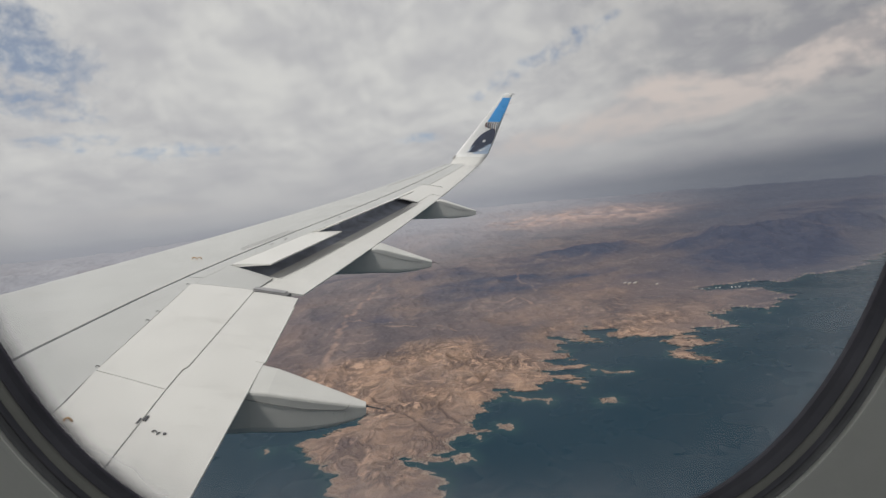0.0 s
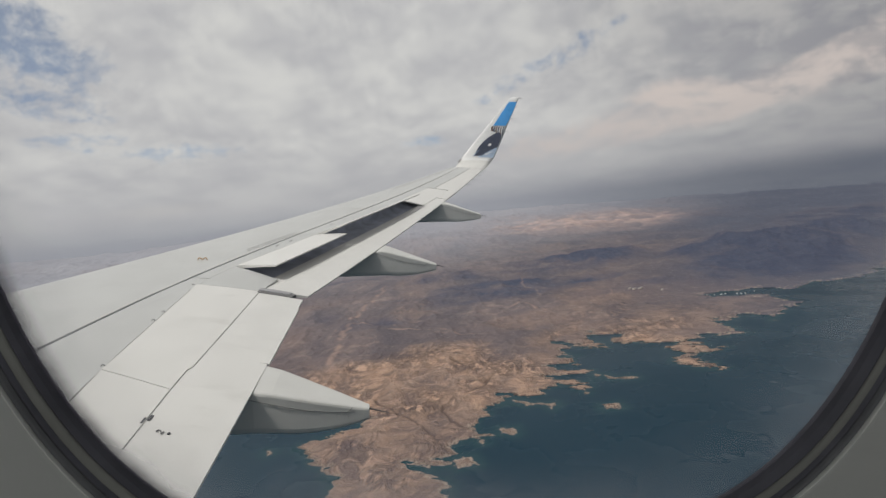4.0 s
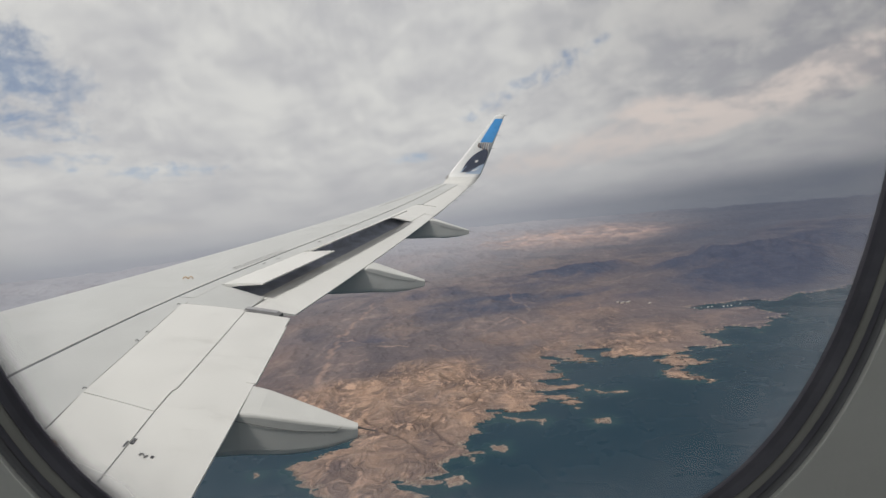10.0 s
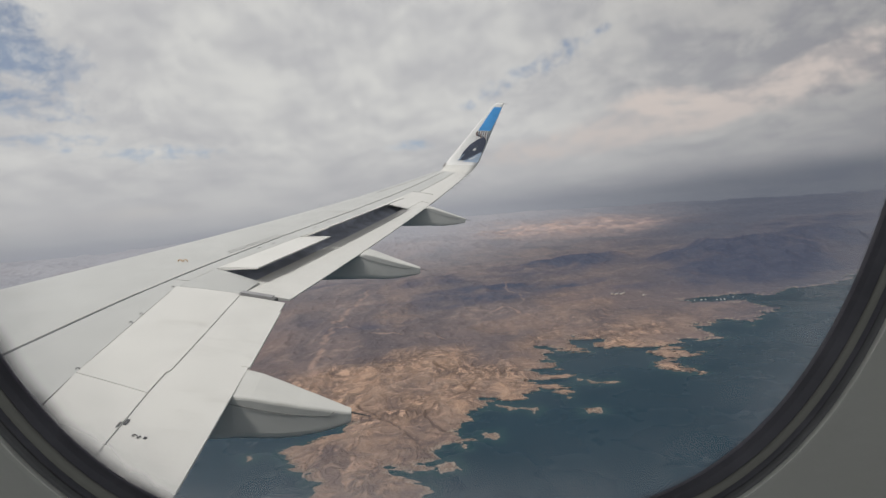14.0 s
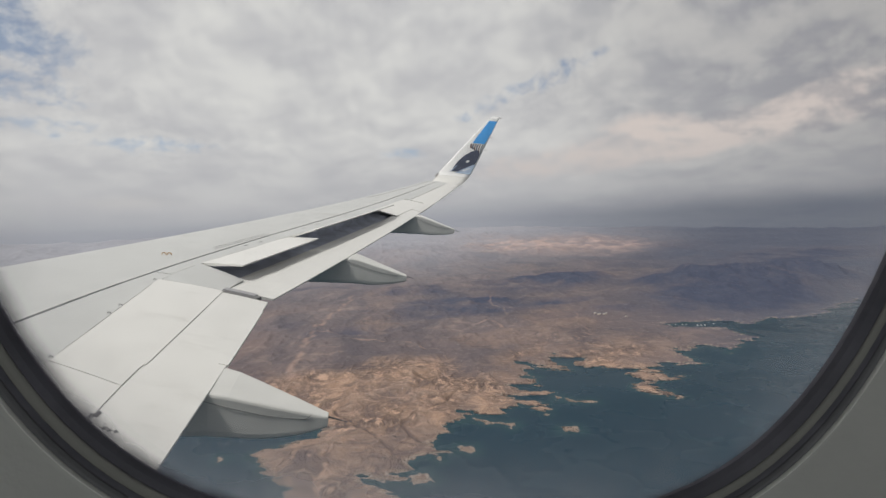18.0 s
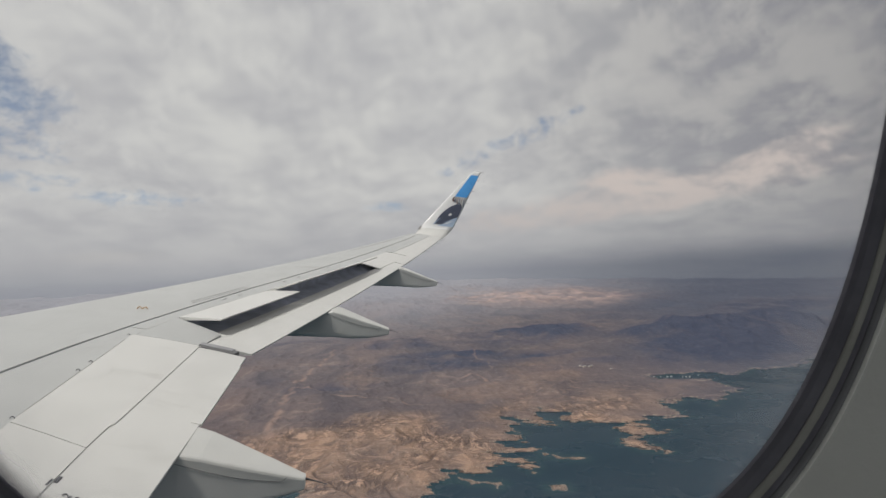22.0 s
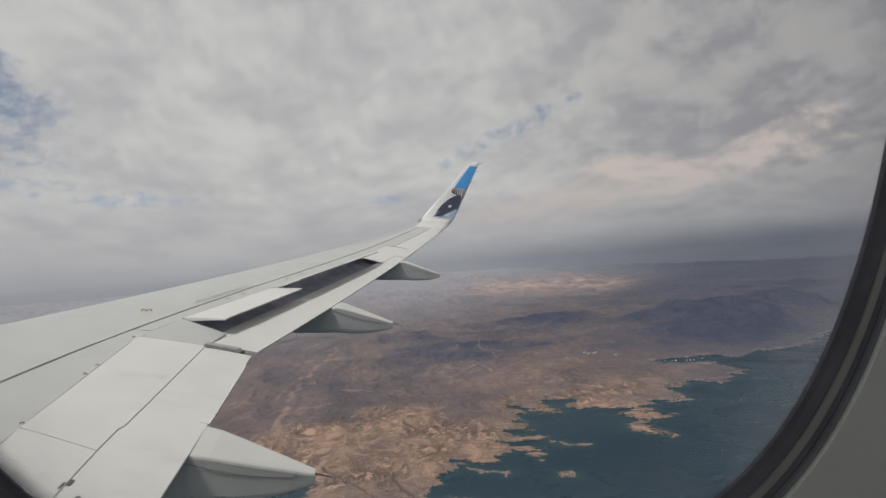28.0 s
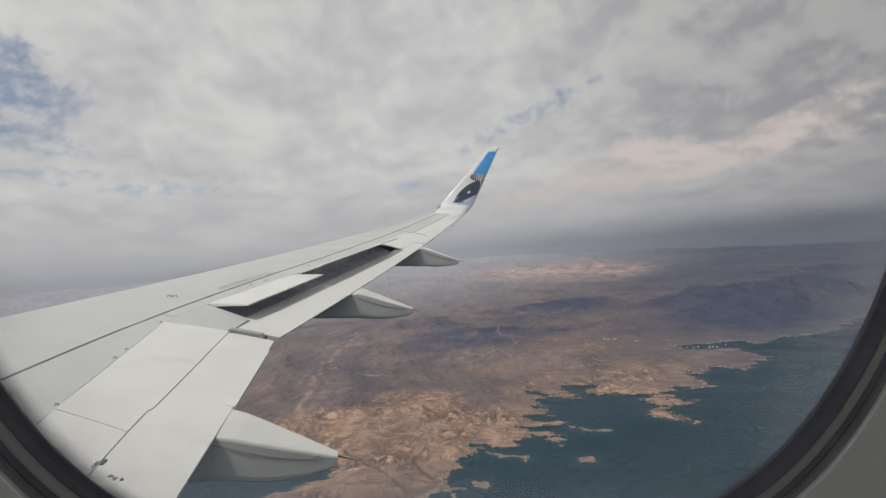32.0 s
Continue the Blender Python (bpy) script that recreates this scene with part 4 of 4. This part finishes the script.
def decal(name, s0, s1, f0, f1, mat, label="", n=8, wave=0.0):
    upr, dnr = [], []
    for s in span(s0, s1, n):
        a, b = f0((s - s0) / (s1 - s0)), f1((s - s0) / (s1 - s0))
        upr.append([tip_at(s, a + (b - a) * q, 0.006) for q in span(0, 1, 6)])
        dnr.append([tip_at(s, a + (b - a) * q, -0.002) for q in span(0, 1, 6)])
    return part(name, slab(upr, dnr), mat, winglet, label)


decal("blue_band", 0.60, 0.935, lambda q: 0.29 - 0.10 * q, lambda q: 0.97 - 0.05 * (1 - q) ** 3, BLUE, "bright blue painted tip")
for k in range(6):
    decal("stripe", 0.525 - 0.012 * k, 0.592, lambda q, k=k: 0.25 + 0.115 * k + 0.13 * (1 - q) ** 2, lambda q, k=k: 0.325 + 0.105 * k + 0.14 * (1 - q) ** 2, (BROWN, NAVY)[k % 2], "slanting dark painted stripe", 5)
decal("dark_shape", 0.185, 0.505, lambda q: 0.34 - 0.09 * math.sin(math.pi * q) + 0.12 * q + 0.22 * q ** 7, lambda q: 0.62 + 0.34 * min(1.0, q / 0.35) - 0.16 * q ** 9, NAVY, "navy rounded painted shape", 16)
decal("pale_patch", 0.165, 0.30, lambda q: 0.50 + 0.40 * q ** 1.3, lambda q: 0.97, PALE_BLUE, "pale blue painted patch", 8)
decal("pale_streak", 0.185, 0.27, lambda q: 0.30 + 0.07 * q, lambda q: 0.345 + 0.05 * q, PALE_BLUE, "pale blue painted streak", 6)
decal("white_streak", 0.20, 0.25, lambda q: 0.62 + 0.22 * q, lambda q: 0.72 + 0.16 * q, WHITE, "white painted streak", 5)
bm = bmesh.new()
bmesh.ops.create_uvsphere(bm, u_segments=10, v_segments=6, radius=0.045)
for v in bm.verts:
    v.co = tip_at(0.335, 0.64, 0.012) + Vector((v.co.x * 1.2, v.co.z * 0.1, v.co.y * 0.9 + v.co.x * 0.4))
part("spot", bm, WHITE, winglet, "small white painted spot")
lamp = part("navigation_light", loft([[tip_at(s, f, 0.012) for s, f in ((0.10, -0.02), (0.15, -0.02), (0.15, 0.03), (0.10, 0.03))], [tip_at(s, f, -0.03) for s, f in ((0.105, -0.035), (0.145, -0.035), (0.145, 0.03), (0.105, 0.03))]]), STEEL, winglet)
for s, L in ((0.70, 0.12), (0.52, 0.13), (0.86, 0.10), (0.985, 0.12)):
    p = tip_at(s, 1.0)
    part("static_wick", rod(p, p + Vector((L, 0, 0.0)), 0.006, 0.002, 6), BLACK_INK, winglet)
for y in (14.3, 15.1, 15.8, 16.4, 16.75):
    p = top(y, 0.0)
    part("static_wick", rod(p, p + Vector((0.13, 0, -0.01)), 0.009, 0.004, 6), UNDER_GREY, wing)

# ---- markings and small fittings on the wing ----


def arch(y, w, r, mat, parent, turn=0.0, thick=0.008):
    """A small standing loop of rod."""
    c = top(y, w)
    pts = [c + Vector((math.cos(turn) * r * math.cos(a), math.sin(turn) * r * math.cos(a), r * 1.1 * math.sin(a))) for a in span(0, math.pi, 8)]
    bm = bmesh.new()
    prev = None
    for i, p in enumerate(pts):
        t = (pts[min(i + 1, 8)] - pts[max(i - 1, 0)]).normalized()
        m = t.to_track_quat("Z", "Y").to_matrix()
        ring = [bm.verts.new(p + m @ Vector((thick * math.cos(k * math.pi / 3), thick * math.sin(k * math.pi / 3), 0))) for k in range(6)]
        if prev:
            for k in range(6):
                bm.faces.new((prev[k], prev[(k + 1) % 6], ring[(k + 1) % 6], ring[k]))
        prev = ring
    return part("tie_down_loop", bm, mat, parent, "small orange tie-down loop" if mat is ORANGE else "small dark lifting loop")


arch(7.20, 1.410, 0.020, ORANGE, wing, thick=0.0048), arch(7.205, 1.362, 0.020, ORANGE, wing, thick=0.0048)
arch(4.21, 0.70, 0.018, ORANGE, wing, thick=0.005)
for y, w in ((4.77, 0.85), (5.70, 0.90), (6.40, 0.935), (5.52, 0.895)):
    arch(y, w, 0.011, BLACK_INK, wing, thick=0.0025)


def flat_bar(name, y0, y1, w0, w1, mat, parent, lift=0.004, label="", n=1):
    bm = slab([[top(y, w, lift) for w in span(w0, w1, 2)] for y in span(y0, y1, n)], [[top(y, w, lift - 0.006) for w in span(w0, w1, 2)] for y in span(y0, y1, n)])
    return part(name, bm, mat, parent, label)


# slat joint along the outer leading edge
for y0, y1 in ((12.9, 14.6), (14.63, 16.2), (16.22, 16.75)):
    bm = slab([[top(y, (te(y) - le(y)) * k, 0.002) for k in (0.850, 0.866)] for y in span(y0, y1, 8)], [[top(y, (te(y) - le(y)) * k, -0.004) for k in (0.850, 0.866)] for y in span(y0, y1, 8)])
    part("slat_joint", bm, SEAL, wing)
# unreadable stencil lines in front of the seam, as bars
for row, (w0, y0, y1) in enumerate(((1.175, 7.62, 8.62), (1.225, 7.68, 8.55))):
    y = y0
    while y < y1:
        n = random.uniform(0.025, 0.075)
        k = (y - 7.6) * 0.055
        flat_bar("stencil_bar", y, y + n, w0 - k, w0 - k + 0.011, FADED_INK, wing, 0.003)
        y += n + random.uniform(0.012, 0.030)
for y, w in ((7.9, 1.02), (8.15, 0.99), (9.2, 0.96), (9.6, 0.94), (10.6, 0.90)):
    flat_bar("stencil_bar", y, y + 0.06, w, w + 0.012, SEAL, wing, 0.003)
flat_bar("rust_mark", 12.86, 13.08, 0.10, 0.13, RUST, wing, -0.004, "small rust-brown stain")
# latch across the flap gap
flat_bar("latch", 4.245, 4.295, slot(4.26) + 0.005, slot(4.26) + 0.015, BLACK_INK, wing, 0.006, "black latch")
flat_bar("latch", 4.28, 4.325, slot(4.3) - 0.018, slot(4.3) - 0.005, BLACK_INK, wing, 0.005, "black latch")
# rivets in an arc on the inboard spoiler
bm = bmesh.new()
for k in range(15):
    a = math.pi * (0.05 + 0.9 * k / 14)
    p = top(5.55 + 0.17 * math.cos(a), 0.83 - 0.115 * math.sin(a), 0.006)
    vs = [bm.verts.new(p + Vector((0.0048 * math.cos(j * math.pi / 3), 0.0048 * math.sin(j * math.pi / 3), 0.0))) for j in range(6)]
    bm.faces.new(vs)
part("rivet_arc", bm, RIVET, spoilers[0], "arc of small dark rivets")["kind"] = "stuff"
bm = bmesh.new()
for k in range(7):
    p = top(4.74 + 0.03 * (k % 3), 0.80 - 0.03 * (k // 3), 0.006)
    bm.faces.new([bm.verts.new(p + Vector((0.0045 * math.cos(j * math.pi / 3), 0.0045 * math.sin(j * math.pi / 3), 0.0))) for j in range(6)])
part("rivet_row", bm, RIVET, spoilers[0], "small dark rivets")["kind"] = "stuff"


def digit(text, y, w, size, turn, parent):
    cu = bpy.data.curves.new("stencil_digit", "FONT")
    cu.body, cu.size, cu.extrude, cu.align_x, cu.align_y = text, size, 0.002, "CENTER", "CENTER"
    tmp = new("stencil_digit", cu)
    me = bpy.data.meshes.new_from_object(tmp.evaluated_get(bpy.context.evaluated_depsgraph_get()))
    bpy.data.objects.remove(tmp)
    me.materials.clear()
    me.materials.append(SEAL)
    a, b = top(y, w + 0.05), top(y, w - 0.05)
    ex = (b - a).normalized()
    ey = (top(y + 0.05, w) - top(y - 0.05, w)).normalized()
    ez = ex.cross(ey).normalized()
    m = Matrix((ex, ey, ez)).transposed().to_4x4() @ pose(0, 0, 0, 0, 0, turn)
    ob = new("stencil_digit", me)
    ob.parent = parent
    ob.matrix_basis = Matrix.Translation(top(y, w, 0.005)) @ m
    ob["label"] = "black stencilled digit two"


digit("2", 4.195, 0.298, 0.054, 62, flap_in)
flat_bar("stencil_dot", 4.185, 4.20, 0.252, 0.264, BLACK_INK, flap_in, 0.005)

# ---- cabin window and wall ----


def oval(scale, y, n=224, grow=0.0, slide=0.0):
    pts = []
    for i in range(n):
        a = 2 * math.pi * i / n
        c, s = math.cos(a), math.sin(a)
        r = (abs(c) ** WN + abs(s) ** WN) ** (-1 / WN)
        pts.append(Vector((WX + slide + (WA * scale + grow) * r * c, y, WZ + (WB * scale + grow) * r * s)))
    return pts


def ring(name, rings, mat, parent, label=""):
    """A moulded ring: rows of (depth behind the pane's seat, growth outwards)."""
    return part(name, loft([oval(1, WY + y, grow=g, slide=-0.0006 if g < 0.0018 else 0.0) for y, g in rings], cap=False), mat, parent, label, smooth=False)


window = base("window_1", CRAFT, label="oval cabin window with dark gasket and grey rings", category="window", kind="structure")
ring("gasket", ((0.045, 0.075), (0.010, 0.016), (0.003, 0.0012), (0.0006, 0.0001), (-0.0004, 0.0009), (-0.0010, 0.0024), (-0.0008, 0.0030), (0.003, 0.0034)), GASKET, window, "dark rubber gasket")
ring("retainer_ring", ((0.003, 0.0026), (-0.0011, 0.0027), (-0.0014, 0.0030), (-0.0015, 0.0038), (-0.0014, 0.0046), (0.001, 0.0050)), RETAINER, window, "olive-grey plastic retainer ring")
ring("inner_seal", ((0.004, 0.00465), (-0.0013, 0.00475), (-0.0016, 0.0052), (-0.0018, 0.0057), (0.004, 0.0060)), GASKET, window, "thin dark inner seal")
ring("outer_seal", ((0.004, 0.00565), (-0.0020, 0.00580), (-0.0026, 0.0062), (-0.0030, 0.0067), (0.004, 0.0070)), OUTER_SEAL, window, "dark grey outer seal")
# thin bright edge line painted in by a pale ring
ring("bezel", ((0.004, 0.00672), (-0.0031, 0.00682), (-0.0038, 0.00690), (-0.0039, 0.00700), (-0.0036, 0.00712), (0.004, 0.0074)), LIP_LIGHT, window, "thin moulded bezel, its lit edge painted pale")

# feathered dark film added over the pane to blur the gasket's edge
bm = bmesh.new()
lay = bm.verts.layers.float.new("rim")
rows = []
for g, s in ((-0.0030, 0.0), (-0.0022, 0.2), (-0.0015, 0.4), (-0.0008, 0.6), (0.0, 0.8), (0.0008, 1.0)):
    # the soft edge is wider on the forward side
    wide = [p + Vector((-g * 1.3 * max(0.0, (WX - p.x) / WA), 0, 0)) if g < 0 else p for p in oval(1, WY + 0.0006, grow=g, slide=-0.0006)]
    rows.append([bm.verts.new(p) for p in wide])
    for v in rows[-1]:
        v[lay] = s
for a, b in zip(rows, rows[1:]):
    for i in range(len(a)):
        bm.faces.new((a[i], a[(i + 1) % len(a)], b[(i + 1) % len(a)], b[i]))
part("sealant_smear", bm, SOFT_EDGE, window, "feathered dark film added as the gasket's soft edge")

bm = bmesh.new()
lay = bm.verts.layers.float.new("rim")
rows = []
for s in (0.3, 0.6, 0.75, 0.85, 0.92, 0.96, 1.0):
    r = [bm.verts.new(p) for p in oval(s, WY + 0.010, grow=0.015 * s)]
    for v in r:
        v[lay] = s
    rows.append(r)
for a, b in zip(rows, rows[1:]):
    for i in range(len(a)):
        bm.faces.new((a[i], a[(i + 1) % len(a)], b[(i + 1) % len(a)], b[i]))
bm.faces.new(rows[0])
pane = part("pane", bm, ACRYLIC, window, "crazed clear acrylic pane")
pane.visible_shadow = False

# wall panel round the window, the cabin behind
# cabin made long so its unseen bulk cuts sky light on the fairings
X0, X1, Z0, Z1, YB = -5.0, 6.5, -0.25, 2.05, -1.80


def wall_with_opening():
    bm = bmesh.new()
    inner = oval(1, WY + 0.002, grow=0.00705)
    lip = oval(1, WY - 0.0033, grow=0.00712)
    soft = oval(1, WY - 0.0036, grow=0.0080)
    outer, back = [], []
    for p in inner:
        d = Vector((p.x - WX, 0, p.z - WZ))
        k = min((X1 - WX) / d.x if d.x > 1e-6 else (X0 - WX) / d.x if d.x < -1e-6 else 1e9, (Z1 - WZ) / d.z if d.z > 1e-6 else (Z0 - WZ) / d.z if d.z < -1e-6 else 1e9)
        outer.append(Vector((WX + d.x * k, WY - 0.0085, WZ + d.z * k)))
        back.append(Vector((WX + d.x * k, WY + 0.05, WZ + d.z * k)))
    hole = oval(1, WY + 0.05, grow=0.085)
    return loft([inner, lip, soft, outer, back, hole, inner], cap=False)


wall = part("wall_right", wall_with_opening(), CABIN, None)
wall.matrix_world = CRAFT
tagged(wall, "pale grey moulded cabin wall round the window", "wall", kind="structure")


def plain(name, bm, mat, label, category):
    ob = part(name, bm, mat, None)
    ob.matrix_world = CRAFT
    return tagged(ob, label, category, kind="structure")


plain("floor", box(X0, X1, YB, WY - 0.012, Z0 - 0.08, Z0), CARPET, "dark blue-grey cabin carpet floor", "floor")
# hull box out of view, added to keep sky light off the fairings
plain("fuselage_belly", box(X0, X1, YB + 0.3, WY - 0.25, Z0 - 1.5, Z0 - 0.09, 0.3), FAIRING_GREY, "unseen grey box for the fuselage belly, blocks sky light", "fuselage")
plain("ceiling", box(X0, X1, YB, WY - 0.012, Z1, Z1 + 0.06), CABIN, "pale grey cabin ceiling", "ceiling")
plain("wall_front", box(X0 - 0.06, X0, YB, WY, Z0, Z1), CABIN, "pale grey cabin partition", "wall")
plain("wall_back", box(X1, X1 + 0.06, YB, WY, Z0, Z1), CABIN, "pale grey cabin partition", "wall")
# far cabin wall with its own row of windows
OPEN = [(-2.45, -2.20), (-1.65, -1.40), (-0.85, -0.60), (-0.05, 0.20), (0.75, 1.00), (1.55, 1.80), (2.35, 2.60), (3.15, 3.40), (3.95, 4.20)]
xs = [X0] + [v for o in OPEN for v in o] + [X1]
far_wall = base("wall_left", CRAFT, label="pale grey cabin wall with a row of windows", category="wall", kind="structure")
part("lower_panel", box(X0, X1, YB - 0.08, YB, Z0, 0.95), CABIN, far_wall)
part("upper_panel", box(X0, X1, YB - 0.08, YB, 1.35, Z1), CABIN, far_wall)
for a, b in zip(xs[::2], xs[1::2]):
    part("pier", box(a, b, YB - 0.08, YB, 0.95, 1.35), CABIN, far_wall)
# lamps added out of view in the openings to brighten the window surround
for a, b in OPEN:
    light = new("window_daylight", bpy.data.lights.new("window_daylight", "AREA"))
    light.data.shape, light.data.size, light.data.size_y = "RECTANGLE", b - a, 0.40
    light.data.energy, light.data.color = LAMP, (0.95, 0.98, 1.0)
    light.matrix_world = CRAFT @ Matrix.Translation(((a + b) / 2, YB - 0.04, 1.15)) @ pose(0, 0, 0, 90, 0, 0)

# ---- marina and shore buildings ----


def ground_z(x, y):
    return float(terrain(np.array([float(x)]), np.array([float(y)]))[0][0])


def boat(m, L=6.0):
    ob = base("houseboat", m, label="white moored houseboat on the lake", category="boat", group="boats in the marina")
    w = L * 0.16
    rings = []
    for x, k in ((-0.5, 0.9), (-0.2, 1.0), (0.2, 0.95), (0.4, 0.55), (0.5, 0.08)):
        rings.append([(x * L, -w * k, 0.5), (x * L, -w * k * 0.7, -0.3), (x * L, w * k * 0.7, -0.3), (x * L, w * k, 0.5)])
    part("hull", loft(rings), HULL, ob)
    part("cabin", box(-L * 0.42, L * 0.22, -w * 0.8, w * 0.8, 0.5, 1.9, 0.1), HULL, ob)
    part("cabin_roof", box(-L * 0.46, L * 0.27, -w * 0.95, w * 0.95, 1.9, 2.05, 0.04), ROOF_M, ob)
    return ob


spots = [(656, 1008, 80, 6), (663, 1006, 80, 6), (670, 1004, 80, 6), (606, 1030, 5, 5), (620, 1028, 60, 4), (632, 1022, 0, 5), (640, 1021, 0, 5), (694, 1010, 40, 5), (598, 1034, 70, 4)]
for x, y, turn, L in spots:
    boat(pose(x, y, 0.0, 0, 0, turn), L)


def building(m, a, b, h):
    ob = base("building", m, label="low pale shore building with a flat pitched roof", category="building", group="buildings above the marina")
    part("wall", box(-a, a, -b, b, -3, h), STUCCO, ob)
    bm = bmesh.new()
    q = [bm.verts.new(p) for p in ((-a - 0.5, -b - 0.5, h), (a + 0.5, -b - 0.5, h), (a + 0.5, b + 0.5, h), (-a - 0.5, b + 0.5, h), (-a - 0.5, 0, h + 1.2), (a + 0.5, 0, h + 1.2))]
    for f in ((0, 1, 5, 4), (2, 3, 4, 5), (0, 4, 3), (1, 2, 5), (3, 2, 1, 0)):
        bm.faces.new([q[i] for i in f])
    part("roof", bm, ROOF_M, ob)
    for k in (-0.5, 0.0, 0.5):
        part("window", box(a * k - 0.5, a * k + 0.5, -b - 0.05, -b + 0.1, 0.7, 1.6), DARK_GAP, ob)
    return ob


for x, y, turn, a, b, h in ((497, 1130, 10, 3.6, 1.8, 2), (507, 1126, 14, 3, 1.8, 2), (490, 1137, 5, 2.4, 1.8, 2), (515, 1133, 30, 2.4, 1.5, 2), (545, 1098, 20, 2.4, 1.5, 2)):
    building(pose(x, y, ground_z(x, y), 0, 0, turn), a, b, h)
